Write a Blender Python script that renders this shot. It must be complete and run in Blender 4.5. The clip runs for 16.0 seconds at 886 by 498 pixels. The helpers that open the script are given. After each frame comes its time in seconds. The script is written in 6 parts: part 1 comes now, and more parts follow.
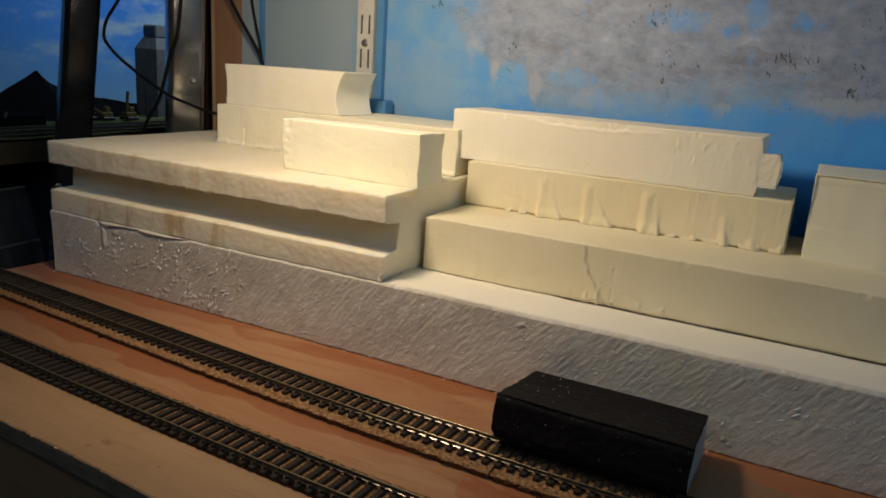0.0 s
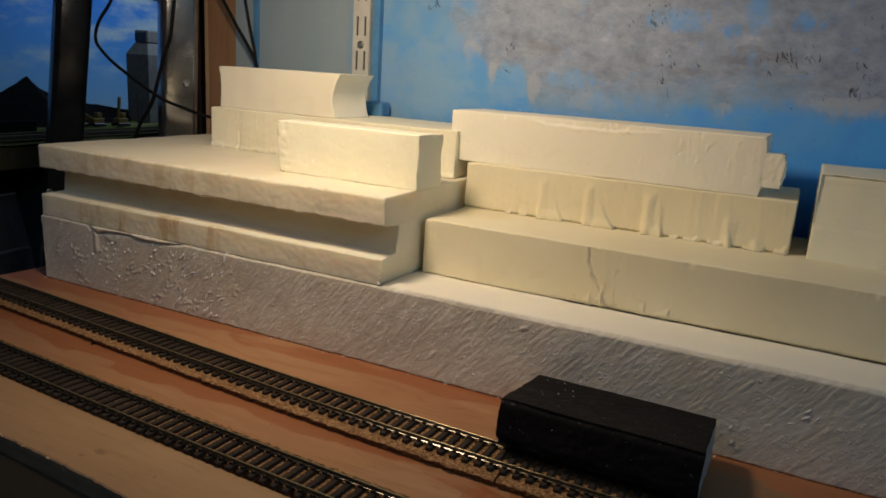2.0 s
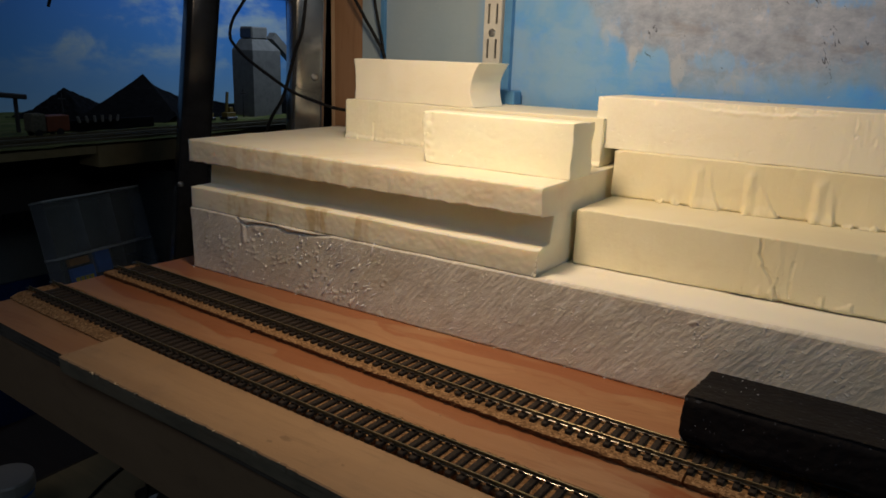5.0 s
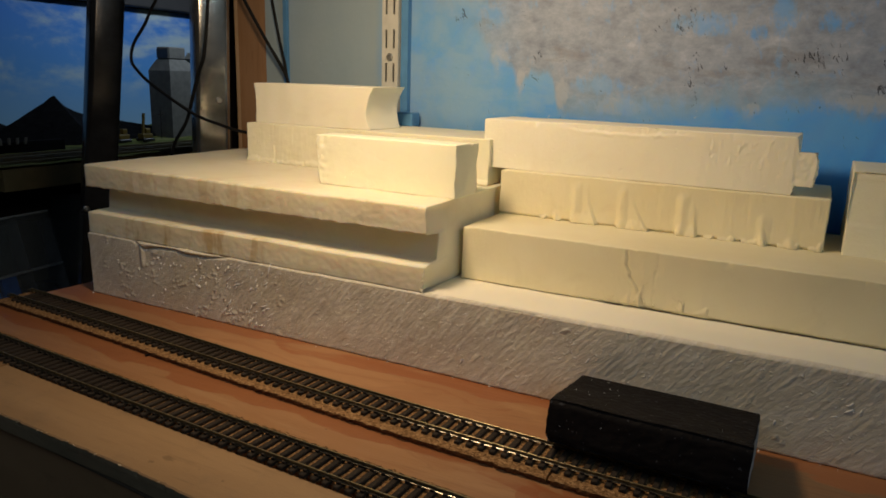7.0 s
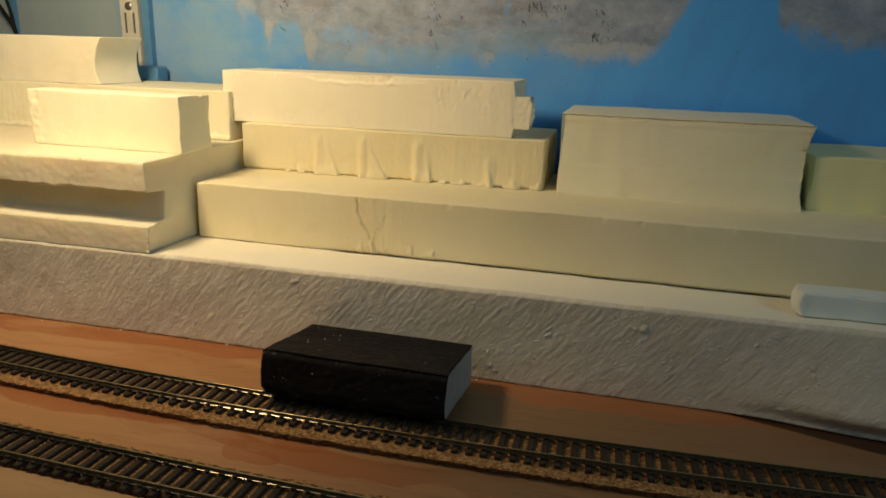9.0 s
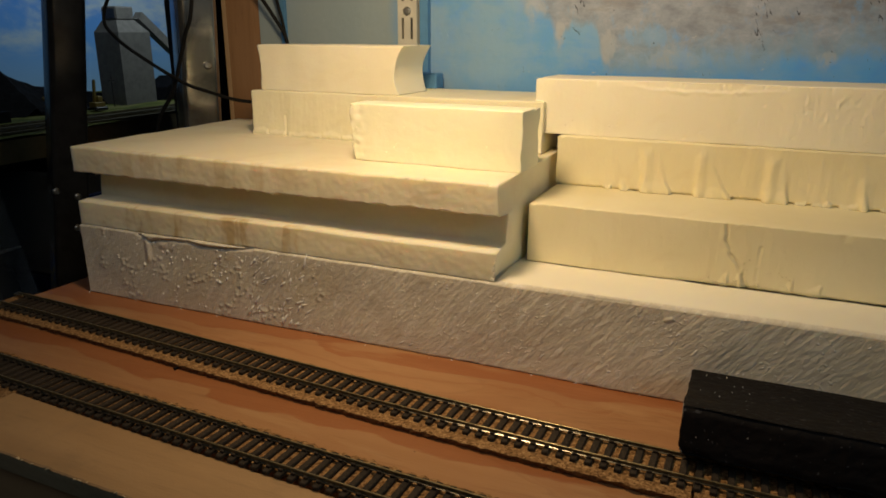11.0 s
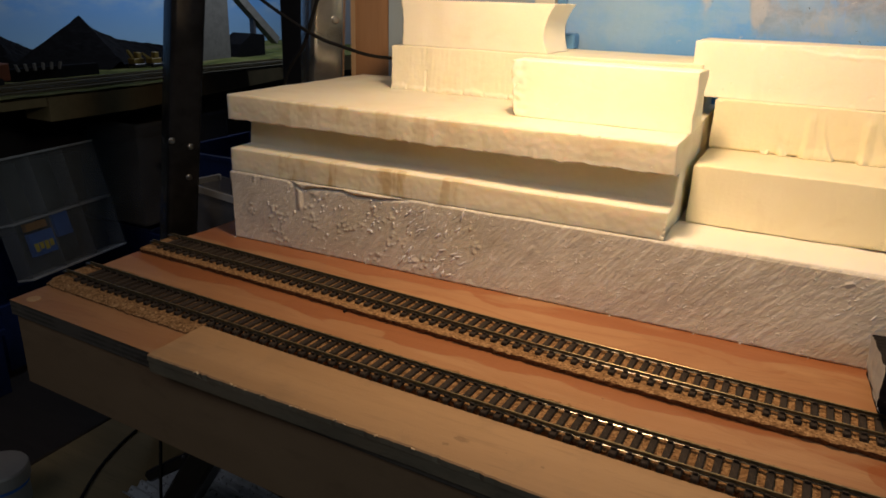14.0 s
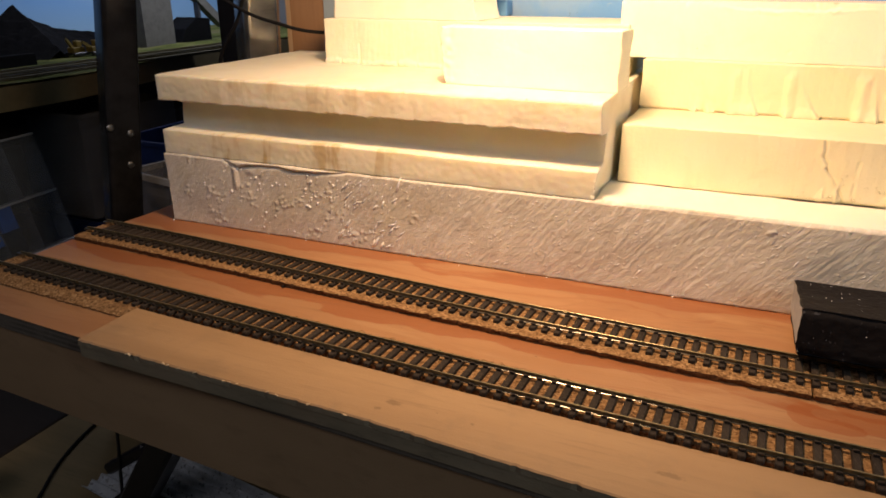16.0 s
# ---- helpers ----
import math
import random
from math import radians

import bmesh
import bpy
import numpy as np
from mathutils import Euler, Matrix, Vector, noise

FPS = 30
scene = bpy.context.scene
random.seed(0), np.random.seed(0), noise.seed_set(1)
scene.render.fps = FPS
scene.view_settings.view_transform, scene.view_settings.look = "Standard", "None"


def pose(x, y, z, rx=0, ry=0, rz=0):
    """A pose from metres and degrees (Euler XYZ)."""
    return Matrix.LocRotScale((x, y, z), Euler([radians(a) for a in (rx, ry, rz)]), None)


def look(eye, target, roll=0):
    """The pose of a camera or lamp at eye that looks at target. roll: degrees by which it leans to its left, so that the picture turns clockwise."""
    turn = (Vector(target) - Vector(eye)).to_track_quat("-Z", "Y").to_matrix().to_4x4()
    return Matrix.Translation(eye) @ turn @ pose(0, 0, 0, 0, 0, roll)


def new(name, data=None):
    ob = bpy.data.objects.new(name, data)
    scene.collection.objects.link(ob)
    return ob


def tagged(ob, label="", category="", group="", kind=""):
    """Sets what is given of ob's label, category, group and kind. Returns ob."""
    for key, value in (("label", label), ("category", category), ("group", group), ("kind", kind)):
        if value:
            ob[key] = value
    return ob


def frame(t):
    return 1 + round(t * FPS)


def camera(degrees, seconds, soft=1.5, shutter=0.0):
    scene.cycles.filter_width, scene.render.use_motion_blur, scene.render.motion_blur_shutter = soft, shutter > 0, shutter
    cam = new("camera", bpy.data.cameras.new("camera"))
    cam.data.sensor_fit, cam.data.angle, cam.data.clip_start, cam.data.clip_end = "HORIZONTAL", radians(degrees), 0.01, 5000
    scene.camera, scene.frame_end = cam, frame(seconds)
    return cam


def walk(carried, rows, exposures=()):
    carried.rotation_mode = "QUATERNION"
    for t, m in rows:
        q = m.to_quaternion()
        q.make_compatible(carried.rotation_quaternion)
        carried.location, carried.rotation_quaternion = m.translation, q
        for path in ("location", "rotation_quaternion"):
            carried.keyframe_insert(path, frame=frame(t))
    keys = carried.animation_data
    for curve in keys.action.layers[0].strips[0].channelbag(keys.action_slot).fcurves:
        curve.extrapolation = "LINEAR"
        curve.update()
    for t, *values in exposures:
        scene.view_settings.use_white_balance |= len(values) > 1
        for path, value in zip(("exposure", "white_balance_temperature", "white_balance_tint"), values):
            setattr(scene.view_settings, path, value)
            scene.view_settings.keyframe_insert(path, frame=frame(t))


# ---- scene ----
cam = camera(63.8, 16.0, soft=1.7)
PATH = [
    (0, (0.5558, -0.3778, 0.1909), (-0.2981, 1.3624, -0.3018), 3.85),
    (0.5, (0.5539, -0.3773, 0.1933), (-0.3047, 1.3638, -0.2880), 3.50),
    (1, (0.5524, -0.3749, 0.1900), (-0.3051, 1.3692, -0.2818), 3.71),
    (1.5, (0.5491, -0.3748, 0.1879), (-0.2989, 1.3742, -0.2830), 3.90),
    (2, (0.5486, -0.3735, 0.1867), (-0.2900, 1.3788, -0.2889), 3.64),
    (2.5, (0.5460, -0.3730, 0.1880), (-0.2884, 1.3786, -0.2978), 3.49),
    (3, (0.5441, -0.3759, 0.1870), (-0.2883, 1.3761, -0.3002), 3.32),
    (3.5, (0.5288, -0.3792, 0.1807), (-0.3467, 1.3498, -0.3130), 3.47),
    (4, (0.5117, -0.3825, 0.1819), (-0.4797, 1.2744, -0.3393), 2.29),
    (4.2, (0.5087, -0.3839, 0.1791), (-0.5203, 1.2495, -0.3434), 1.90),
    (6.3, (0.5028, -0.4008, 0.1955), (-0.5010, 1.2596, -0.2898), 1.78),
    (6.5, (0.5106, -0.4003, 0.1927), (-0.4818, 1.2700, -0.2816), 1.65),
    (7, (0.5400, -0.3916, 0.1906), (-0.3405, 1.3426, -0.2754), 1.77),
    (7.5, (0.5647, -0.3853, 0.1889), (-0.1816, 1.4061, -0.2948), 1.65),
    (8, (0.5799, -0.3792, 0.1840), (-0.0771, 1.4407, -0.3226), 1.62),
    (8.5, (0.5995, -0.3687, 0.1815), (0.0448, 1.4778, -0.3502), 1.65),
    (9, (0.6037, -0.3663, 0.1834), (0.1481, 1.5017, -0.3669), 1.69),
    (9.5, (0.5732, -0.3702, 0.1832), (-0.0408, 1.4512, -0.3695), -0.03),
    (10, (0.5450, -0.3726, 0.1856), (-0.2666, 1.3627, -0.3888), -0.90),
    (10.2, (0.5114, -0.3658, 0.1910), (-0.3155, 1.3574, -0.3982), -0.55),
    (12.3, (0.4244, -0.3820, 0.1926), (-0.1491, 1.4510, -0.3654), 1.65),
    (12.5, (0.4179, -0.3858, 0.1943), (-0.2295, 1.4209, -0.3685), 1.09),
    (13, (0.4006, -0.3921, 0.1938), (-0.3550, 1.3664, -0.3864), 0.87),
    (13.5, (0.3882, -0.3986, 0.1854), (-0.4199, 1.3279, -0.4196), 1.30),
    (14, (0.3832, -0.4109, 0.1848), (-0.4376, 1.2861, -0.4834), 1.69),
    (14.5, (0.3811, -0.4169, 0.1856), (-0.4564, 1.2596, -0.5129), 1.21),
    (15, (0.3841, -0.4148, 0.1810), (-0.4374, 1.2664, -0.5251), 0.85),
    (15.5, (0.3904, -0.4090, 0.1804), (-0.3829, 1.2931, -0.5302), 0.59),
    (16, (0.4024, -0.4059, 0.1787), (-0.3275, 1.3119, -0.5399), -0.25),
]
EXPOSURES = [(0.0, -1.43, 5500, 16), (1.5, -1.50, 5550, 17), (3.2, -1.53, 5600, 18), (4.0, -1.45, 5650, 19), (7.0, -1.44, 6200, 15), (8.0, -1.51, 6450, 12), (9.0, -1.26, 6550, 8), (10.0, -1.31, 6850, 13), (12.5, -1.56, 6450, 10), (13.5, -1.18, 6450, 18), (14.5, -0.55, 6750, 28), (16.0, -0.26, 6900, 30)]
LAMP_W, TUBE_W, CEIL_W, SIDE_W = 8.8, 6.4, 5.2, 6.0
walk(cam, [(t, look(eye, target, roll)) for t, eye, target, roll in PATH], EXPOSURES)

# ---- light ----
world = bpy.data.worlds.new("room_dark")
scene.world = world
world.use_nodes = True
world.node_tree.nodes["Background"].inputs[0].default_value = (0.30, 0.42, 0.60, 1)
world.node_tree.nodes["Background"].inputs[1].default_value = 0.03


def lamp(name, kind, m, watts, colour, size=0.02, cone=120, blend=0.8):
    data = bpy.data.lights.new(name, kind)
    data.energy, data.color = watts, colour
    if kind == "AREA":
        data.shape, data.size, data.size_y = "RECTANGLE", size[0], size[1]
    else:
        data.shadow_soft_size = size
    if kind == "SPOT":
        data.spot_size, data.spot_blend = radians(cone), blend
    ob = new(name, data)
    ob.matrix_world = m
    return ob


# a warm desk lamp just over the foam, a cool tube over the other layout
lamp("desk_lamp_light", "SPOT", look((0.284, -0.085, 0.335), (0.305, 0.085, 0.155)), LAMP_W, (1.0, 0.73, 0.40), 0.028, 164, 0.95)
lamp("layout_tube_light", "AREA", look((-0.80, 1.25, 0.58), (-1.32, 1.251, 0.14)), TUBE_W, (0.74, 0.90, 1.0), (0.8, 0.05))
# added unseen fills: dim from the ceiling, cool from far along the bench
lamp("ceiling_fill_light", "AREA", look((-0.30, -1.05, 1.25), (0.1, -0.1, 0.0)), CEIL_W, (0.92, 0.96, 1.0), (1.3, 0.9))
lamp("side_fill_light", "AREA", look((1.7, -0.7, 0.9), (0.75, 0.0, 0.08)), SIDE_W, (0.68, 0.96, 1.0), (0.4, 0.4))

# ---- materials ----


class Nodes:
    """A small builder of node materials."""

    def __init__(self, name):
        self.mat = bpy.data.materials.new(name)
        self.mat.use_nodes = True
        self.tree = self.mat.node_tree
        self.bsdf = self.tree.nodes["Principled BSDF"]
        self.coord = self.tree.nodes.new("ShaderNodeTexCoord").outputs["Object"]

    def put(self, kind, **values):
        node = self.tree.nodes.new(kind)
        for key, value in values.items():
            socket = node.inputs[key]
            if isinstance(value, bpy.types.NodeSocket):
                self.tree.links.new(value, socket)
            else:
                socket.default_value = value
        return node

    def stretch(self, scale, turn=(0, 0, 0), source=None):
        """The place, turned first and then stretched."""
        place = source or self.coord
        if any(turn):
            place = self.put("ShaderNodeMapping", Vector=place, Rotation=[radians(a) for a in turn]).outputs[0]
        return self.put("ShaderNodeMapping", Vector=place, Scale=scale).outputs[0]

    def noise(self, scale, detail=4.0, rough=0.55, vector=None, warp=0.0):
        node = self.put("ShaderNodeTexNoise", Vector=vector or self.coord, Scale=scale, Detail=detail, Roughness=rough, Distortion=warp)
        return node.outputs["Fac"]

    def spots(self, scale, vector=None, feature="F1"):
        node = self.put("ShaderNodeTexVoronoi", Vector=vector or self.coord, Scale=scale)
        node.feature = feature
        return node.outputs["Distance"]

    def ramp(self, fac, stops):
        node = self.put("ShaderNodeValToRGB", Fac=fac)
        band = node.color_ramp
        while len(band.elements) < len(stops):
            band.elements.new(0.5)
        for element, (place, colour) in zip(band.elements, stops):
            element.position = place
            element.color = (*colour, 1) if len(colour) == 3 else colour
        return node.outputs["Color"]

    def steps(self, fac, low, high):
        """0 at low and beyond it, 1 at high and beyond it."""
        node = self.put("ShaderNodeMapRange", Value=fac, **{"From Min": low, "From Max": high})
        node.interpolation_type = "SMOOTHSTEP"
        return node.outputs[0]

    def mix(self, fac, a, b, mode="MIX"):
        node = self.tree.nodes.new("ShaderNodeMix")
        node.data_type, node.blend_type = "RGBA", mode
        for socket, value in ((node.inputs[0], fac), (node.inputs[6], a), (node.inputs[7], b)):
            if isinstance(value, bpy.types.NodeSocket):
                self.tree.links.new(value, socket)
            elif isinstance(value, (int, float)):
                socket.default_value = value
            else:
                socket.default_value = (*value, 1)
        return node.outputs[2]

    def maths(self, kind, a, b=0.0):
        node = self.tree.nodes.new("ShaderNodeMath")
        node.operation = kind
        for socket, value in zip(node.inputs, (a, b)):
            if isinstance(value, bpy.types.NodeSocket):
                self.tree.links.new(value, socket)
            else:
                socket.default_value = value
        return node.outputs[0]

    def split(self, source=None):
        return self.put("ShaderNodeSeparateXYZ", Vector=source or self.coord).outputs

    def random(self):
        return self.tree.nodes.new("ShaderNodeObjectInfo").outputs["Random"]

    def done(self, colour, rough=0.6, metal=0.0, bump=None, depth=0.001, strength=1.0, gloss=0.5, **more):
        for key, value in (("Base Color", colour), ("Roughness", rough), ("Metallic", metal), ("Specular IOR Level", gloss), *more.items()):
            socket = self.bsdf.inputs[key]
            if isinstance(value, bpy.types.NodeSocket):
                self.tree.links.new(value, socket)
            elif isinstance(value, (int, float)):
                socket.default_value = value
            else:
                socket.default_value = (*value, 1)
        if bump is not None:
            node = self.put("ShaderNodeBump", Height=bump, Distance=depth, Strength=strength)
            self.tree.links.new(node.outputs[0], self.bsdf.inputs["Normal"])
        return self.mat


def foam_material(name, light, dark, stain, grain=900.0, stained=0.35, relief=0.00018):
    n = Nodes(name)
    broad = n.noise(14, 3)
    colour = n.mix(n.steps(broad, 0.35, 0.7), light, dark)
    colour = n.mix(n.maths("MULTIPLY", n.steps(n.noise(38, 5, 0.65, warp=0.6), 0.56, 0.75), stained), colour, stain)
    colour = n.mix(n.maths("MULTIPLY", n.steps(n.noise(grain, 2), 0.58, 0.75), 0.12), colour, stain)
    cuts = n.noise(1.0, 4, 0.6, n.stretch((620, 620, 75)))
    height = n.maths("ADD", n.noise(grain * 0.5, 4), n.maths("ADD", n.maths("MULTIPLY", n.noise(160, 3), 0.8), n.maths("MULTIPLY", cuts, 0.45)))
    n.bsdf.inputs["Subsurface Radius"].default_value = (1.0, 0.82, 0.42)
    return n.done(colour, 0.78, bump=height, depth=relief, strength=0.9, gloss=0.28, **{"Subsurface Weight": 0.2, "Subsurface Scale": 0.004})


FOAM_CREAM = foam_material("cream_foam", (0.85, 0.785, 0.57), (0.80, 0.727, 0.50), (0.66, 0.56, 0.34), stained=0.22, relief=0.00022)
FOAM_PALE = foam_material("pale_foam", (0.90, 0.865, 0.735), (0.87, 0.825, 0.68), (0.74, 0.65, 0.46), stained=0.15)
FOAM_BLEACHED = foam_material("bleached_cream_foam", (0.90, 0.865, 0.69), (0.86, 0.82, 0.63), (0.68, 0.60, 0.40), stained=0.2, relief=0.00022)
# lit copy of the pale foam: the lamp's glare put into the colour
FOAM_LIT = foam_material("lamplit_pale_foam", (0.96, 0.94, 0.76), (0.94, 0.91, 0.71), (0.82, 0.74, 0.55), stained=0.1)
FOAM_GREEN = foam_material("yellow_green_foam", (0.84, 0.82, 0.50), (0.78, 0.76, 0.44), (0.62, 0.60, 0.32), stained=0.2)
FOAM_SCRAP = foam_material("white_scrap_foam", (0.82, 0.86, 0.84), (0.76, 0.80, 0.78), (0.7, 0.7, 0.5), stained=0.15)


def bead_foam_material():
    """White bead foam: a smooth skin on top, a torn face with slanting streaks and crumbs in front."""
    n = Nodes("white_bead_foam")
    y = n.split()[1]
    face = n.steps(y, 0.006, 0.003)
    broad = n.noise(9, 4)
    # torn front toned below the skin, partly painting its weaker lamplight
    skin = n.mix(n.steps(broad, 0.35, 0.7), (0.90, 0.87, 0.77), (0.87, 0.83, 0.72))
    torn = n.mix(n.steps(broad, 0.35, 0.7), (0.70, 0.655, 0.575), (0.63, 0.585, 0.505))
    streaks = n.noise(1.0, 7, 0.68, n.stretch((120, 60, 660), (0, 51.5, 0)), 0.2)
    torn = n.mix(n.maths("MULTIPLY", n.steps(streaks, 0.5, 0.72), 0.4), torn, (0.86, 0.85, 0.83))
    torn = n.mix(n.maths("MULTIPLY", n.steps(streaks, 0.48, 0.3), 0.35), torn, (0.51, 0.475, 0.43))
    bands = n.noise(1.0, 6, 0.66, n.stretch((42, 60, 255), (0, 51.5, 0)), 0.35)
    torn = n.mix(n.maths("MULTIPLY", n.steps(bands, 0.50, 0.64), 0.6), torn, (0.86, 0.83, 0.76))
    torn = n.mix(n.maths("MULTIPLY", n.steps(bands, 0.46, 0.32), 0.4), torn, (0.48, 0.445, 0.39))
    flecks = n.noise(1.0, 3, 0.6, n.stretch((240, 130, 1150), (0, 51.5, 0)), 0.5)
    flecked = n.maths("MULTIPLY", n.steps(flecks, 0.60, 0.68), n.steps(n.noise(60, 3), 0.40, 0.60))
    torn = n.mix(n.maths("MULTIPLY", flecked, 0.7), torn, (0.88, 0.87, 0.84))
    yellowed = n.maths("MULTIPLY", n.steps(n.noise(16, 3), 0.50, 0.66), 0.4)
    torn = n.mix(yellowed, torn, (0.66, 0.60, 0.46))
    sown = n.steps(n.noise(75, 2), 0.48, 0.60)
    crumbs = n.maths("MULTIPLY", n.steps(n.spots(420, n.stretch((1.0, 1.0, 0.7), (0, 51.5, 0))), 0.30, 0.12), sown)
    torn = n.mix(n.maths("MULTIPLY", crumbs, 0.5), torn, (0.86, 0.86, 0.84))
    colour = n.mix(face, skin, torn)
    rough_face = n.maths("ADD", n.maths("ADD", n.maths("MULTIPLY", streaks, 0.8), n.maths("MULTIPLY", bands, 0.9)), n.maths("ADD", n.maths("MULTIPLY", n.spots(520), 0.2), n.maths("ADD", n.maths("MULTIPLY", crumbs, 0.8), n.maths("MULTIPLY", flecks, 0.9))))
    height = n.maths("ADD", n.maths("MULTIPLY", rough_face, face), n.maths("MULTIPLY", n.noise(300, 3), 0.12))
    n.bsdf.inputs["Subsurface Radius"].default_value = (1.0, 0.80, 0.42)
    return n.done(colour, 0.62, bump=height, depth=0.0007, strength=0.6, gloss=0.35, **{"Subsurface Weight": 0.18, "Subsurface Scale": 0.008})


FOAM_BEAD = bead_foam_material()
FOAM_CRUMB = foam_material("white_foam_crumb", (0.84, 0.83, 0.81), (0.78, 0.77, 0.75), (0.7, 0.69, 0.66), stained=0.1)


def stained_foam_material():
    """White packing foam with yellow-brown stains on the step."""
    n = Nodes("stained_white_foam")
    x, y, z = n.split()[:3]
    face = n.steps(y, 0.006, 0.003)
    colour = n.mix(n.steps(n.noise(16, 3), 0.35, 0.7), (0.86, 0.805, 0.64), (0.82, 0.755, 0.57))
    blots = n.steps(n.noise(1.0, 4, 0.6, n.stretch((62, 30, 16))), 0.47, 0.62)
    reach = n.maths("MULTIPLY", n.steps(x, 0.03, 0.06), n.steps(x, 0.22, 0.16))
    colour = n.mix(n.maths("MULTIPLY", n.maths("MULTIPLY", blots, reach), n.maths("MULTIPLY", face, n.put("ShaderNodeMapRange", Value=z, **{"From Min": 0.03, "From Max": 0.035, "To Min": 0.8, "To Max": 0.4}).outputs[0])), colour, (0.55, 0.40, 0.18))
    colour = n.mix(n.maths("MULTIPLY", n.steps(n.noise(70, 5, 0.7), 0.56, 0.72), n.maths("MULTIPLY", face, 0.3)), colour, (0.60, 0.47, 0.26))
    colour = n.mix(n.maths("MULTIPLY", n.steps(n.noise(24, 5, 0.65, warp=0.5), 0.50, 0.68), 0.3), colour, (0.70, 0.61, 0.42))
    height = n.maths("ADD", n.noise(520, 4), n.maths("MULTIPLY", n.spots(300), 0.2))
    n.bsdf.inputs["Subsurface Radius"].default_value = (1.0, 0.80, 0.50)
    return n.done(colour, 0.7, bump=height, depth=0.00012, strength=0.7, gloss=0.35, **{"Subsurface Weight": 0.6, "Subsurface Scale": 0.009})


FOAM_STAINED = stained_foam_material()


def wood_material(name, light, dark, along=(3, 60, 60), stain=None, rough=0.5, fine=900.0, stain_scale=(4, 40, 4), gloss=0.4, marks=()):
    n = Nodes(name)
    grain = n.noise(1.0, 6, 0.6, n.stretch(along), 0.4)
    colour = n.mix(n.steps(grain, 0.3, 0.72), light, dark)
    fibres = n.noise(1.0, 3, 0.6, n.stretch((along[0] * 6, along[1] * 9, along[2] * 9)))
    colour = n.mix(n.maths("MULTIPLY", n.steps(fibres, 0.55, 0.75), 0.35), colour, [c * 0.6 for c in dark])
    if stain:
        wet = n.noise(1.0, 4, 0.55, n.stretch(stain_scale), 1.0)
        colour = n.mix(n.maths("MULTIPLY", n.steps(wet, 0.48, 0.62), 0.3), colour, stain)
        rim = n.steps(n.maths("ABSOLUTE", n.maths("SUBTRACT", wet, 0.515)), 0.022, 0.004)
        colour = n.mix(n.maths("MULTIPLY", rim, 0.12), colour, stain)
    if marks:
        x, y, _ = n.split()[:3]
        for cx, cy, wide, deep in marks:
            a = n.maths("MULTIPLY", n.maths("SUBTRACT", x, cx), 1 / wide)
            b = n.maths("MULTIPLY", n.maths("SUBTRACT", y, cy), 1 / deep)
            far = n.maths("ADD", n.maths("ADD", n.maths("MULTIPLY", a, a), n.maths("MULTIPLY", b, b)), n.maths("MULTIPLY", n.maths("SUBTRACT", n.noise(700, 3), 0.5), 2.5))
            colour = n.mix(n.maths("MULTIPLY", n.steps(far, 1.0, 0.3), 0.5), colour, (0.20, 0.12, 0.06))
        # grime rubbed in along the front edge
        edge = n.maths("ADD", n.maths("ADD", y, n.maths("MULTIPLY", x, 0.045)), n.maths("MULTIPLY", n.maths("SUBTRACT", n.noise(55, 5, 0.65), 0.5), 0.022))
        colour = n.mix(n.maths("MULTIPLY", n.steps(edge, -0.1745, -0.1855), 0.55), colour, (0.20, 0.145, 0.085))
        colour = n.mix(n.maths("MULTIPLY", n.steps(n.noise(34, 5, 0.65), 0.50, 0.70), 0.35), colour, (0.30, 0.20, 0.115))
        specks = n.steps(n.noise(260, 2), 0.74, 0.78)
        colour = n.mix(n.maths("MULTIPLY", specks, 0.5), colour, (0.24, 0.14, 0.07))
    return n.done(colour, rough, bump=n.maths("ADD", fibres, n.noise(fine, 2)), depth=0.0002, strength=0.6, gloss=gloss)


STRIP_PLY = wood_material("scuffed_pale_plywood", (0.49, 0.305, 0.155), (0.43, 0.26, 0.128), (5, 40, 40), (0.38, 0.235, 0.118), 0.5,
                          marks=((0.2775, -0.168, 0.0045, 0.0022), (0.315, -0.170, 0.0012, 0.0010), (0.273, -0.1745, 0.0022, 0.0012), (0.395, -0.172, 0.006, 0.002)))
SPLINTER = wood_material("pale_splinter", (0.72, 0.55, 0.34), (0.62, 0.45, 0.26), (40, 90, 90), rough=0.7)
PALE_PLY = wood_material("pale_plywood", (0.55, 0.345, 0.18), (0.47, 0.285, 0.143), (5, 40, 40), (0.40, 0.25, 0.13), 0.5)
FASCIA_WOOD = wood_material("brown_board", (0.33, 0.215, 0.118), (0.25, 0.16, 0.085), (4, 30, 9), rough=0.55)
POST_PALE = wood_material("planed_timber_corner", (0.74, 0.55, 0.37), (0.66, 0.47, 0.30), (50, 50, 3), rough=0.6)
POST_WOOD = wood_material("raw_timber", (0.37, 0.212, 0.112), (0.30, 0.168, 0.086), (50, 50, 3), rough=0.6)
DARK_WOOD = wood_material("dark_board", (0.026, 0.021, 0.020), (0.018, 0.015, 0.014), (4, 30, 30), rough=0.6)
SHELF_WOOD = wood_material("tan_shelf_board", (0.235, 0.185, 0.092), (0.19, 0.148, 0.072), (3, 25, 25), rough=0.6)


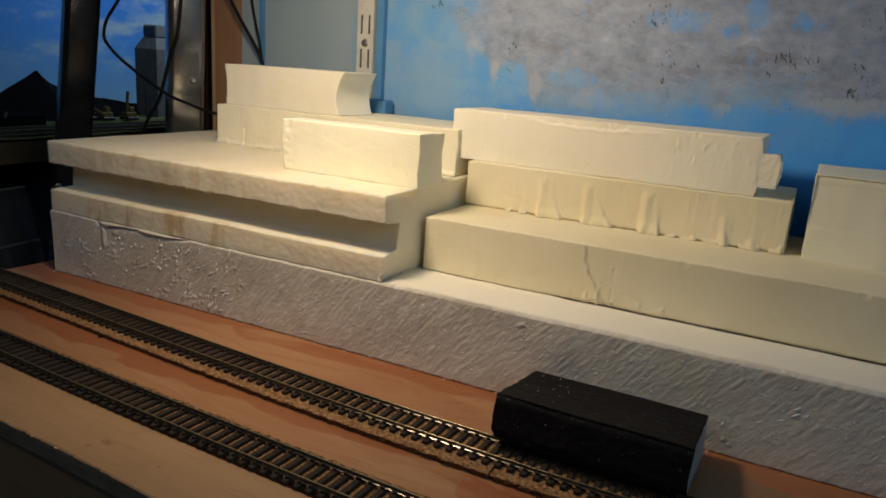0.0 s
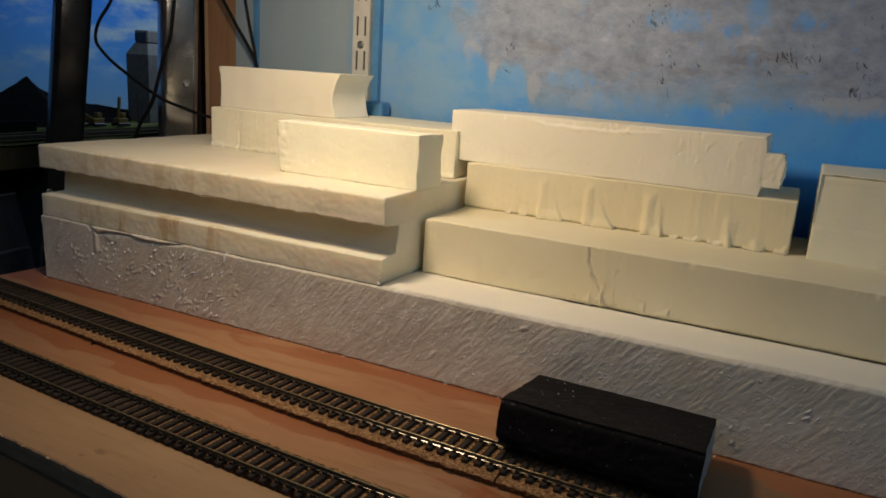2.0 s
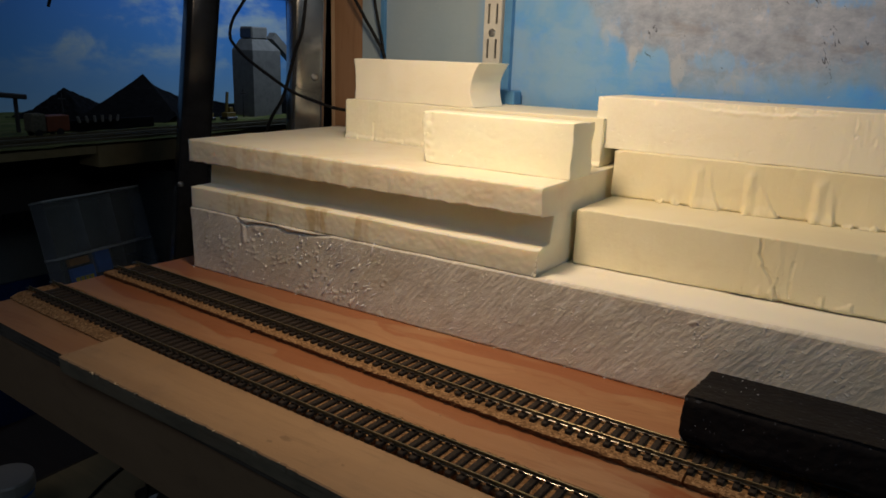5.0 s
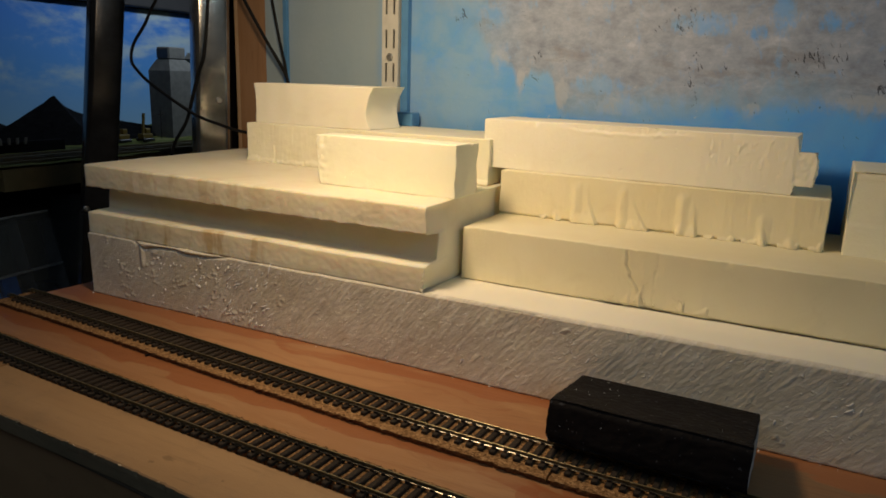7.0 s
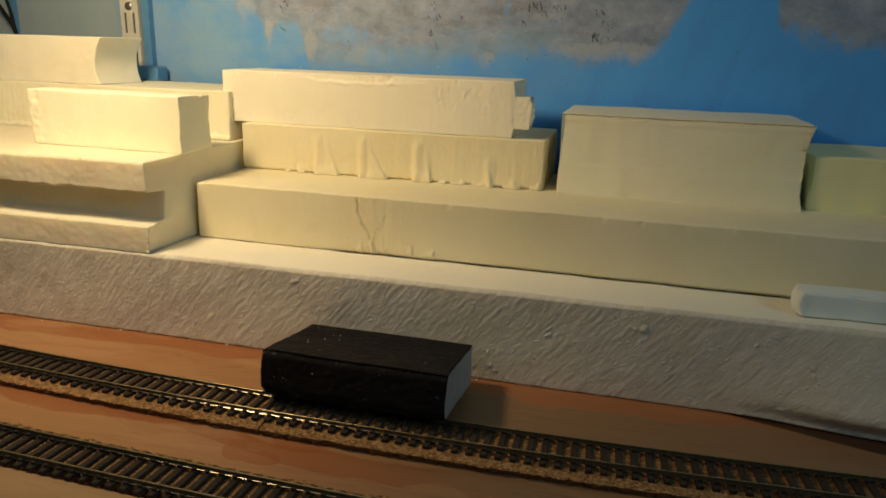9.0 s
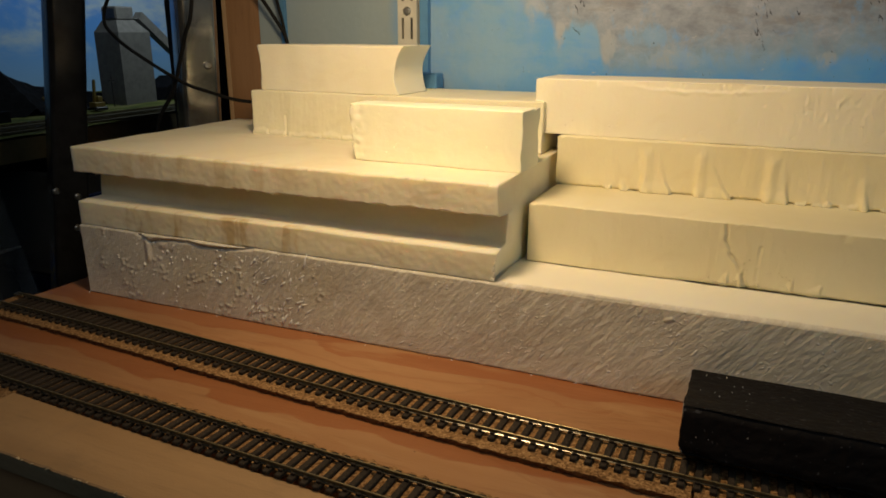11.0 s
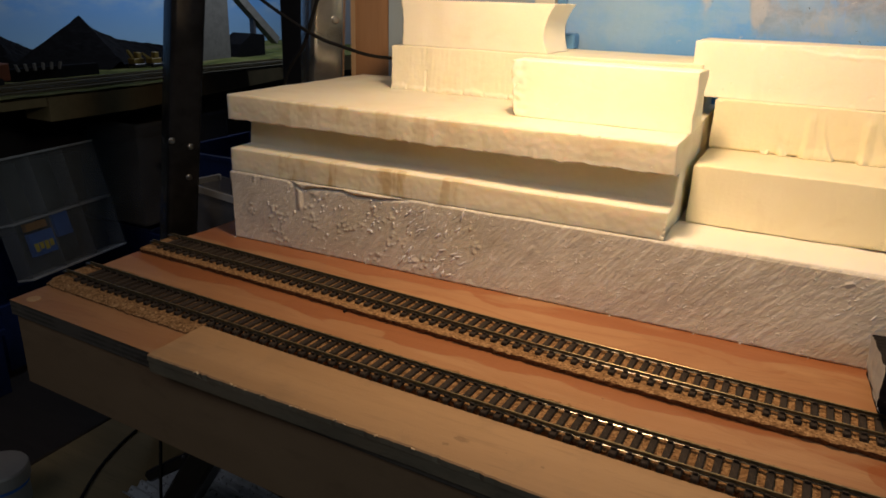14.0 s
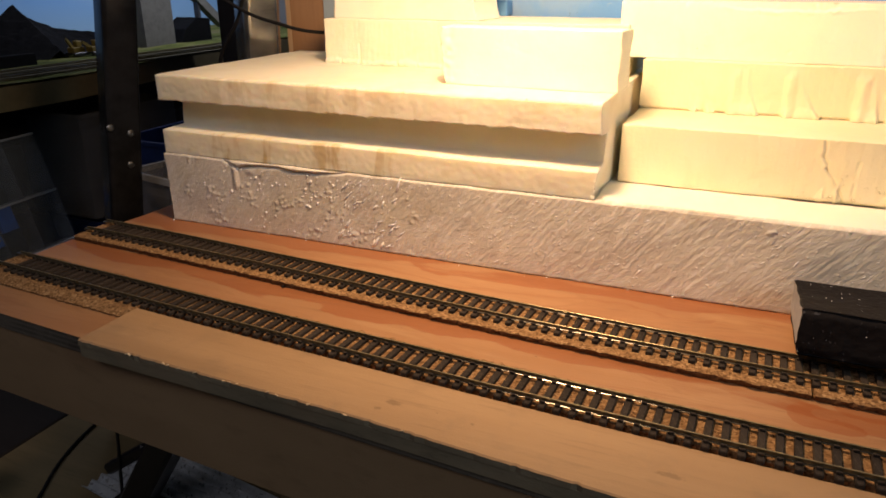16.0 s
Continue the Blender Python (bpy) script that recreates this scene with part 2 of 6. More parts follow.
def bench_ply_material():
    """Reddish plywood with long water stains, strongest along the foam and the cork."""
    n = Nodes("stained_plywood")
    x, y, _ = n.split()[:3]
    grain = n.noise(1.0, 6, 0.6, n.stretch((4, 46, 46)), 0.4)
    colour = n.mix(n.steps(grain, 0.3, 0.72), (0.43, 0.232, 0.112), (0.375, 0.188, 0.085))
    fibres = n.noise(1.0, 3, 0.6, n.stretch((24, 414, 414)))
    colour = n.mix(n.maths("MULTIPLY", n.steps(fibres, 0.55, 0.75), 0.35), colour, (0.20, 0.098, 0.044))
    wet = n.noise(1.0, 5, 0.55, n.stretch((4.5, 30, 5)), 1.0)
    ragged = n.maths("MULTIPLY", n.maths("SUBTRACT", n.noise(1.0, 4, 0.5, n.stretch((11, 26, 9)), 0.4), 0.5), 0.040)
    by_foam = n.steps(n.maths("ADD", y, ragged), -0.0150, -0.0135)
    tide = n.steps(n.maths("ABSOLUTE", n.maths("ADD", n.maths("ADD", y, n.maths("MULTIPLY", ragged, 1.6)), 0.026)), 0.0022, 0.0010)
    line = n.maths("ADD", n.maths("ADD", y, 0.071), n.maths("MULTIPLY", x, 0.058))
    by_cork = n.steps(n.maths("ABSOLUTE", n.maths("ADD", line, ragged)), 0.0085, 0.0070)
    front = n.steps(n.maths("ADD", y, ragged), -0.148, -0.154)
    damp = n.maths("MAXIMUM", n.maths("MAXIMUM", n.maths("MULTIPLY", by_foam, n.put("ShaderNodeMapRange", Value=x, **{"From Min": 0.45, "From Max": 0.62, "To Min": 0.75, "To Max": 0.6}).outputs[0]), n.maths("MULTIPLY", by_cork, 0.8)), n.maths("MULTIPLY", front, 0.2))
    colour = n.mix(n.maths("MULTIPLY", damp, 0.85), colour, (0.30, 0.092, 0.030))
    colour = n.mix(n.maths("MULTIPLY", tide, 0.3), colour, (0.30, 0.10, 0.035))
    colour = n.mix(n.maths("MULTIPLY", n.steps(wet, 0.52, 0.58), 0.2), colour, (0.22, 0.06, 0.018))
    rim = n.steps(n.maths("ABSOLUTE", n.maths("SUBTRACT", wet, 0.525)), 0.018, 0.004)
    colour = n.mix(n.maths("MULTIPLY", rim, 0.15), colour, (0.15, 0.04, 0.012))
    # dried puddles between the tracks, sharp at the rim
    shift = n.maths("MULTIPLY", n.maths("SUBTRACT", n.noise(110, 3), 0.5), 0.9)
    puddles = None
    for cx, cy, wide, deep, dark in ((0.447, -0.103, 0.0105, 0.0105, 0.55), (0.457, -0.1085, 0.0105, 0.0055, 0.6), (0.470, -0.0915, 0.015, 0.008, 0.5), (0.452, -0.1000, 0.0055, 0.0042, -0.75)):
        a = n.maths("MULTIPLY", n.maths("SUBTRACT", x, cx), 1 / wide)
        b = n.maths("MULTIPLY", n.maths("SUBTRACT", y, cy), 1 / deep)
        spill = n.maths("MULTIPLY", n.steps(n.maths("ADD", n.maths("ADD", n.maths("MULTIPLY", a, a), n.maths("MULTIPLY", b, b)), shift), 1.0, 0.9), dark)
        puddles = spill if puddles is None else n.maths("MAXIMUM", puddles, spill) if dark > 0 else n.maths("MAXIMUM", n.maths("ADD", puddles, spill), 0.0)
    colour = n.mix(puddles, colour, (0.30, 0.082, 0.022))
    pale = n.steps(n.noise(1.0, 4, 0.6, n.stretch((6, 24, 6)), 0.8), 0.58, 0.70)
    colour = n.mix(n.maths("MULTIPLY", pale, 0.5), colour, (0.46, 0.275, 0.14))
    # a duller, darker brown stretch in front of the foam's far half
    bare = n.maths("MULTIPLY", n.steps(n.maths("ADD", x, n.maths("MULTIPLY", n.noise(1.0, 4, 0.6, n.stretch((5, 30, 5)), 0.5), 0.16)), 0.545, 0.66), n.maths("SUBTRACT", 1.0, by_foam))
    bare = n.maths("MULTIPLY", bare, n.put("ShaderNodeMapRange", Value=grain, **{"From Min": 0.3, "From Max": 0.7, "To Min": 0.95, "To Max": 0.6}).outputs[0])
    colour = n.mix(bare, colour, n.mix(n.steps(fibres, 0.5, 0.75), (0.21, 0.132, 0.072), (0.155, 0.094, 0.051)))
    # shade under the raised foot of the slab, put into the colour
    foot_shade = n.maths("ADD", y, n.maths("ADD", n.maths("MULTIPLY", n.maths("SUBTRACT", n.noise(22, 4), 0.5), 0.004), n.put("ShaderNodeMapRange", Value=x, **{"From Min": 0.655, "From Max": 0.745, "To Min": -0.004, "To Max": 0.022}).outputs[0]))
    colour = n.mix(n.maths("MULTIPLY", n.maths("MULTIPLY", n.steps(foot_shade, -0.0006, 0.0012), n.steps(x, 0.648, 0.668)), 0.9), colour, (0.035, 0.018, 0.011))
    specks = n.maths("MULTIPLY", n.steps(n.noise(420, 2), 0.70, 0.74), n.steps(n.noise(30, 2), 0.5, 0.6))
    colour = n.mix(n.maths("MULTIPLY", specks, 0.6), colour, (0.07, 0.04, 0.02))
    return n.done(colour, 0.42, bump=n.maths("ADD", fibres, n.noise(900, 2)), depth=0.0002, strength=0.6, gloss=0.4)


def edge_ply_material():
    n = Nodes("plywood_edge")
    _, _, z = n.split()[:3]
    layers = n.steps(n.maths("FRACT", n.maths("MULTIPLY", z, 330)), 0.35, 0.6)
    colour = n.mix(n.maths("MULTIPLY", layers, n.steps(n.noise(40, 3), 0.35, 0.6)), (0.13, 0.11, 0.085), (0.08, 0.07, 0.055))
    colour = n.mix(n.steps(n.noise(90, 4), 0.58, 0.8), colour, (0.20, 0.165, 0.12))
    return n.done(colour, 0.75, bump=n.noise(400, 3), depth=0.0006, gloss=0.2)


PLY_EDGE = edge_ply_material()
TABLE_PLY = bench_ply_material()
DARK_EDGE = wood_material("weathered_dark_edge", (0.255, 0.205, 0.130), (0.17, 0.138, 0.088), (20, 60, 60), (0.25, 0.17, 0.10), 0.8, stain_scale=(30, 60, 60))


def cork_material():
    n = Nodes("cork")
    grain = n.put("ShaderNodeTexVoronoi", Vector=n.coord, Scale=900.0).outputs["Color"]
    tone = n.split(grain)[0]
    colour = n.ramp(tone, [(0.0, (0.12, 0.062, 0.026)), (0.3, (0.24, 0.130, 0.056)), (0.75, (0.34, 0.195, 0.088)), (1.0, (0.46, 0.285, 0.14))])
    colour = n.mix(n.maths("MULTIPLY", n.steps(n.noise(1500, 3), 0.6, 0.7), 0.6), colour, (0.08, 0.04, 0.02))
    return n.done(colour, 0.85, bump=n.maths("ADD", tone, n.noise(900, 3)), depth=0.0003, strength=0.5, gloss=0.15)


CORK = cork_material()


def tie_material():
    n = Nodes("brown_plastic_tie")
    base = n.mix(n.random(), (0.026, 0.020, 0.016), (0.043, 0.033, 0.026))
    colour = n.mix(n.steps(n.noise(600, 3), 0.5, 0.75), base, (0.065, 0.050, 0.039))
    return n.done(colour, 0.68, bump=n.noise(900, 3, vector=n.stretch((3, 0.6, 1))), depth=0.0003, gloss=0.18)


TIE = tie_material()


def plain_material(name, colour, rough=0.5, metal=0.0, spread=0.25, scale=60.0, relief=0.0003, gloss=0.5, **more):
    n = Nodes(name)
    second = [c * (1 - spread) for c in colour]
    tint = n.mix(n.steps(n.noise(scale, 5, 0.6), 0.35, 0.72), colour, second)
    return n.done(tint, n.put("ShaderNodeMapRange", Value=n.noise(scale * 3, 3), **{"To Min": rough * 0.8, "To Max": min(1, rough * 1.25)}).outputs[0],
                  metal, bump=n.noise(scale * 8, 3), depth=relief, strength=0.5, gloss=gloss, **more)


# darker cork for the front flanks, their shade put into the colour
SHADED_CORK = plain_material("shaded_cork", (0.16, 0.078, 0.032), 0.75, 0.0, 0.5, 700, 0.0004, 0.2)
RAIL_HEAD = plain_material("worn_rail_head", (0.34, 0.285, 0.165), 0.34, 0.7, 0.35, 500, 0.00002)
RAIL_SIDE = plain_material("tarnished_rail_side", (0.15, 0.118, 0.062), 0.38, 0.45, 0.35, 500, 0.00003)
RAIL_FOOT = plain_material("bright_rail_foot", (0.30, 0.275, 0.225), 0.23, 0.9, 0.4, 500, 0.00002)
STEEL_TUBE = plain_material("worn_steel_tube", (0.62, 0.62, 0.61), 0.17, 0.92, 0.35, 40, 0.0002)
DARK_TUBE = plain_material("dark_steel_tube", (0.075, 0.073, 0.076), 0.20, 0.65, 0.4, 40, 0.0002)
UPRIGHT_PAINT = plain_material("off_white_enamel", (0.62, 0.61, 0.55), 0.4, 0.0, 0.12, 80)
SLOT_DARK = plain_material("slot_shade", (0.03, 0.03, 0.03), 0.7)
SCREW_METAL = plain_material("zinc_screw", (0.55, 0.54, 0.50), 0.35, 1.0, 0.3, 400)
CABLE_RUBBER = plain_material("black_cable", (0.008, 0.008, 0.009), 0.6, gloss=0.2)
BLUE_TRIM = plain_material("blue_painted_trim", (0.10, 0.28, 0.55), 0.55, 0.0, 0.2, 40)
COAL = plain_material("coal", (0.006, 0.006, 0.007), 0.9, 0.0, 0.5, 220, 0.002, 0.08)
CONCRETE = plain_material("model_concrete", (0.15, 0.143, 0.125), 0.8, 0.0, 0.25, 60)
DARK_PANE = plain_material("dark_window", (0.05, 0.05, 0.055), 0.3)
BALLAST = plain_material("dull_ballast", (0.13, 0.12, 0.085), 0.9, 0.0, 0.4, 300, 0.001, 0.1)
YELLOW = plain_material("yellow_plastic", (0.17, 0.115, 0.014), 0.6)
RED = plain_material("red_paint", (0.17, 0.042, 0.012), 0.6)
BLUE_PLASTIC = plain_material("blue_plastic_crate", (0.009, 0.028, 0.13), 0.4)
WHITE_PLASTIC = plain_material("white_plastic", (0.26, 0.26, 0.255), 0.4, 0.0, 0.1, 30)
CLEAR_PLASTIC = plain_material("cloudy_clear_plastic", (0.27, 0.30, 0.34), 0.25, 0.0, 0.3, 25, Alpha=0.4)
CLEAR_SHEET = plain_material("thin_clear_plastic", (0.42, 0.47, 0.49), 0.25, 0.0, 0.3, 25, Alpha=0.11)
PALE_RIM = plain_material("frosted_plastic_rim", (0.50, 0.54, 0.57), 0.4, 0.0, 0.2, 40)
BLACK_PLASTIC = plain_material("black_plastic", (0.014, 0.014, 0.016), 0.4)
PAPER_YELLOW = plain_material("yellow_label", (0.75, 0.62, 0.06), 0.6)
PAPER_BLUE = plain_material("blue_label", (0.04, 0.16, 0.60), 0.6)
PAPER_ORANGE = plain_material("orange_label", (0.45, 0.22, 0.05), 0.6)
FOIL = plain_material("ribbed_silver_sheet", (0.72, 0.80, 0.84), 0.28, 0.5, 0.3, 50)
ROOM_WALL = plain_material("dim_room_wall", (0.22, 0.22, 0.22), 0.8, 0.0, 0.2, 6)
ROOM_FLOOR = plain_material("dark_floor", (0.06, 0.055, 0.05), 0.7, 0.0, 0.3, 5)
JOINER = plain_material("rail_joiner_metal", (0.35, 0.30, 0.20), 0.35, 1.0, 0.3, 300)


def black_block_material():
    n = Nodes("black_coated_block")
    specks = n.steps(n.noise(420, 2, 0.5), 0.665, 0.70)
    colour = n.mix(n.maths("MULTIPLY", specks, 0.6), (0.0085, 0.0075, 0.0085), (0.08, 0.08, 0.09))
    rough = n.mix(n.noise(120, 4), (0.55, 0.55, 0.55), (0.8, 0.8, 0.8))
    return n.done(colour, n.split(rough)[0], bump=n.maths("ADD", n.noise(500, 4), n.spots(260)), depth=0.0003, gloss=0.12)


BLACK_COAT = black_block_material()
GREY_FOAM = foam_material("bare_grey_foam", (0.34, 0.34, 0.35), (0.28, 0.28, 0.29), (0.2, 0.2, 0.2))


def grass_material():
    n = Nodes("model_grass")
    patch = n.noise(22, 5, 0.65, n.stretch((1, 0.35, 1)))
    colour = n.ramp(patch, [(0.3, (0.045, 0.05, 0.027)), (0.48, (0.10, 0.12, 0.03)), (0.6, (0.16, 0.155, 0.06)), (0.8, (0.125, 0.108, 0.075))])
    return n.done(colour, 0.9, bump=n.noise(500, 4), depth=0.003, gloss=0.1)


GRASS = grass_material()


def far_sky_material():
    """The printed sky behind the other layout: blue, with soft white clouds."""
    n = Nodes("printed_sky")
    _, y, z = n.split()[:3]
    fade = n.put("ShaderNodeMapRange", Value=z, **{"From Min": 0.03, "From Max": 0.36}).outputs[0]
    blue = n.ramp(fade, [(0.0, (0.22, 0.39, 0.56)), (0.4, (0.095, 0.28, 0.58)), (1.0, (0.04, 0.18, 0.56))])
    puffs = n.noise(1.0, 7, 0.58, n.stretch((4, 5.2, 10.5)), 0.25)
    wisps = n.noise(1.0, 5, 0.6, n.stretch((6, 10, 32)), 0.3)
    cover = n.maths("MULTIPLY", n.steps(puffs, 0.44, 0.66), n.put("ShaderNodeMapRange", Value=wisps, **{"From Min": 0.25, "From Max": 0.6, "To Min": 0.5}).outputs[0])
    colour = n.mix(n.maths("MULTIPLY", cover, n.steps(z, 0.07, 0.20)), blue, (0.40, 0.48, 0.50))
    return n.done(colour, 0.6, bump=n.noise(200, 2), depth=0.0001, gloss=0.25)


FAR_SKY = far_sky_material()


def mural_material():
    """Hand-painted sky: blue, a bank of grey cloud with ragged pale lobes below, brown smears, thin gaps, knife marks, pale haze at one end."""
    n = Nodes("painted_sky_wall")
    x, _, z = n.split()[:3]

    def blob(cx, cz, wide, high):
        """1 in the middle of an ellipse, 0 at its rim and outside."""
        a = n.maths("MULTIPLY", n.maths("SUBTRACT", x, cx), 1 / wide)
        b = n.maths("MULTIPLY", n.maths("SUBTRACT", z, cz), 1 / high)
        return n.maths("MAXIMUM", n.maths("SUBTRACT", 1.0, n.maths("ADD", n.maths("MULTIPLY", a, a), n.maths("MULTIPLY", b, b))), 0.0)

    def blobs(places):
        total = blob(*places[0])
        for place in places[1:]:
            total = n.maths("MAXIMUM", total, blob(*place))
        return total

    along = n.put("ShaderNodeMapRange", Value=x, **{"From Min": 0.20, "From Max": 0.82}).outputs[0]
    # the height of the cloud's lower edge along the wall
    stops = [(0.20, 0.275), (0.235, 0.240), (0.262, 0.231), (0.280, 0.203), (0.297, 0.200), (0.306, 0.180), (0.316, 0.198), (0.335, 0.196), (0.343, 0.164), (0.372, 0.160), (0.40, 0.156), (0.45, 0.164), (0.478, 0.174), (0.496, 0.167), (0.512, 0.179), (0.55, 0.177), (0.567, 0.174), (0.612, 0.174), (0.624, 0.184), (0.648, 0.225), (0.668, 0.265), (0.690, 0.262), (0.705, 0.200), (0.75, 0.188), (0.81, 0.196)]
    band = n.ramp(along, [((a - 0.20) / 0.62, ((h - 0.15) / 0.2,) * 3) for a, h in stops])
    edge = n.put("ShaderNodeMapRange", Value=n.split(band)[0], **{"To Min": 0.15, "To Max": 0.35}).outputs[0]
    over = n.maths("SUBTRACT", z, edge)
    ragged = n.noise(1.0, 7, 0.66, n.stretch((58, 58, 38)), 0.3)
    brushed = n.noise(1.0, 7, 0.70, n.stretch((130, 130, 56), (0, 14, 0)), 0.35)
    frayed = n.maths("ADD", over, n.maths("ADD", n.maths("MULTIPLY", n.maths("SUBTRACT", ragged, 0.5), 0.034), n.maths("MULTIPLY", n.maths("SUBTRACT", brushed, 0.5), 0.016)))
    mask = n.maths("MULTIPLY", n.steps(frayed, -0.006, 0.010), n.put("ShaderNodeMapRange", Value=x, **{"From Min": 0.22, "From Max": 0.31, "To Min": 0.25, "To Max": 0.95}).outputs[0])
    # where the cloud is painted thin and the blue shows through
    thin = blobs([(0.378, 0.190, 0.032, 0.012), (0.415, 0.168, 0.070, 0.020), (0.510, 0.243, 0.013, 0.020), (0.494, 0.231, 0.012, 0.007), (0.455, 0.236, 0.030, 0.012), (0.266, 0.216, 0.018, 0.013), (0.545, 0.238, 0.014, 0.010), (0.250, 0.246, 0.05, 0.02)])
    patchy = n.steps(n.maths("ADD", n.maths("MULTIPLY", thin, 0.55), n.maths("MULTIPLY", n.maths("SUBTRACT", n.maths("ADD", brushed, ragged), 1.0), 1.6)), 0.10, 0.62)
    faint = n.steps(n.noise(1.0, 6, 0.65, n.stretch((30, 30, 40), (0, 12, 0)), 0.6), 0.58, 0.70)
    cover = n.maths("MULTIPLY", mask, n.maths("SUBTRACT", 1.0, n.maths("MAXIMUM", n.maths("MULTIPLY", patchy, 0.7), n.maths("MULTIPLY", faint, 0.3))))
    # blue, deeper towards the far end, washed out towards the near one
    blue = n.mix(n.put("ShaderNodeMapRange", Value=x, **{"From Min": 0.30, "From Max": 0.62}).outputs[0], (0.12, 0.37, 0.78), (0.095, 0.41, 1.0))
    strokes = n.noise(1.0, 6, 0.62, n.stretch((44, 44, 15), (0, -18, 0)), 0.7)
    blue = n.mix(n.maths("MULTIPLY", n.steps(strokes, 0.42, 0.68), 0.8), blue, (0.095, 0.345, 0.92))
    wash = n.steps(n.noise(1.0, 6, 0.62, n.stretch((22, 22, 30)), 0.4), 0.36, 0.62)
    blue = n.mix(n.maths("MULTIPLY", n.maths("MULTIPLY", wash, n.steps(x, 0.66, 0.36)), 0.65), blue, (0.27, 0.46, 0.70))
    haze = n.maths("MULTIPLY", n.steps(x, 0.34, 0.20), n.steps(n.noise(1.0, 5, 0.6, n.stretch((16, 16, 20)), 0.4), 0.25, 0.60))
    colour = n.mix(n.maths("MULTIPLY", haze, 0.55), blue, (0.29, 0.43, 0.56))
    left = n.steps(x, 0.168, 0.150)
    colour = n.mix(n.maths("MULTIPLY", left, 0.92), colour, n.mix(n.noise(16, 4), (0.30, 0.40, 0.47), (0.40, 0.47, 0.50)))
    # cloud: mottled grey, brown smears in streaks, pale dabs along the lower lobes
    mottle = n.noise(1.0, 8, 0.70, n.stretch((48, 48, 70)), 0.15)
    cloud = n.ramp(mottle, [(0.32, (0.215, 0.25, 0.335)), (0.46, (0.30, 0.345, 0.45)), (0.60, (0.385, 0.43, 0.545)), (0.72, (0.51, 0.555, 0.665))])
    brown = blobs([(0.262, 0.241, 0.030, 0.009), (0.350, 0.214, 0.034, 0.011), (0.362, 0.190, 0.026, 0.006), (0.432, 0.205, 0.022, 0.010), (0.520, 0.209, 0.052, 0.014), (0.545, 0.195, 0.042, 0.009), (0.478, 0.200, 0.040, 0.007), (0.30, 0.262, 0.06, 0.012)])
    smear = n.noise(1.0, 8, 0.68, n.stretch((30, 30, 95), (0, -6, 0)), 0.2)
    browned = n.steps(n.maths("ADD", n.maths("MULTIPLY", brown, 0.34), n.maths("MULTIPLY", n.maths("SUBTRACT", smear, 0.5), 1.7)), 0.12, 0.46)
    cloud = n.mix(n.maths("MULTIPLY", browned, 0.5), cloud, n.mix(mottle, (0.155, 0.140, 0.140), (0.29, 0.275, 0.275)))
    fringe = n.maths("MULTIPLY", n.steps(n.maths("ADD", over, n.maths("MULTIPLY", n.maths("SUBTRACT", n.maths("ADD", ragged, brushed), 1.0), 0.06)), 0.032, 0.006), n.maths("MULTIPLY", n.steps(x, 0.33, 0.36), n.steps(x, 0.60, 0.50)))
    cloud = n.mix(n.maths("MULTIPLY", fringe, 0.6), cloud, (0.21, 0.39, 0.62))
    dabs = n.steps(n.maths("ADD", n.maths("MULTIPLY", blobs([(0.285, 0.208, 0.013, 0.012), (0.307, 0.190, 0.006, 0.014), (0.345, 0.180, 0.009, 0.018), (0.497, 0.172, 0.010, 0.010), (0.59, 0.182, 0.05, 0.010), (0.395, 0.172, 0.030, 0.010)]), 0.4), n.maths("MULTIPLY", brushed, 0.75)), 0.50, 0.66)
    cloud = n.mix(n.maths("MULTIPLY", dabs, 0.5), cloud, (0.50, 0.535, 0.59))
    colour = n.mix(cover, colour, cloud)
    # knife marks, thickest in a few clusters
    nests = blobs([(0.440, 0.240, 0.030, 0.014), (0.452, 0.196, 0.012, 0.028), (0.322, 0.206, 0.008, 0.022), (0.536, 0.212, 0.030, 0.016), (0.583, 0.200, 0.014, 0.018), (0.585, 0.238, 0.016, 0.012), (0.250, 0.246, 0.014, 0.008), (0.605, 0.190, 0.012, 0.006)])
    marks = n.noise(1.0, 3, 0.5, n.stretch((340, 340, 120), (0, 24, 0)), 1.4)
    marked = n.steps(n.maths("ADD", marks, n.maths("MULTIPLY", nests, 0.13)), 0.725, 0.74)
    colour = n.mix(n.maths("MULTIPLY", n.maths("MULTIPLY", marked, n.maths("MULTIPLY", n.steps(x, 0.22, 0.26), n.steps(x, 0.72, 0.60))), 0.85), colour, (0.035, 0.045, 0.065))
    chips = n.steps(n.noise(1.0, 3, 0.5, n.stretch((150, 150, 260), (0, 15, 0)), 1.0), 0.735, 0.76)
    colour = n.mix(n.maths("MULTIPLY", chips, 0.55), colour, (0.60, 0.62, 0.64))
    height = n.maths("ADD", n.maths("MULTIPLY", brushed, 1.0), n.maths("ADD", n.maths("MULTIPLY", mottle, 0.7), n.maths("MULTIPLY", marked, -0.8)))
    return n.done(colour, 0.5, bump=height, depth=0.0009, strength=0.5, gloss=0.3)


MURAL = mural_material()

# ---- building helpers ----


def finish(me, material, smooth=False):
    if isinstance(material, (list, tuple)):
        for m in material:
            me.materials.append(m)
    else:
        me.materials.append(material)
    if smooth:
        me.polygons.foreach_set("use_smooth", [True] * len(me.polygons))
    me.update()
    return me


def part(name, bm, material, parent=None, label="", smooth=False):
    """Links a bmesh as one mesh object, under a thing or a part if one is given."""
    me = bpy.data.meshes.new(name)
    bm.normal_update()
    bm.to_mesh(me)
    bm.free()
    ob = new(name, finish(me, material, smooth))
    if parent:
        ob.parent = parent
    return tagged(ob, label)


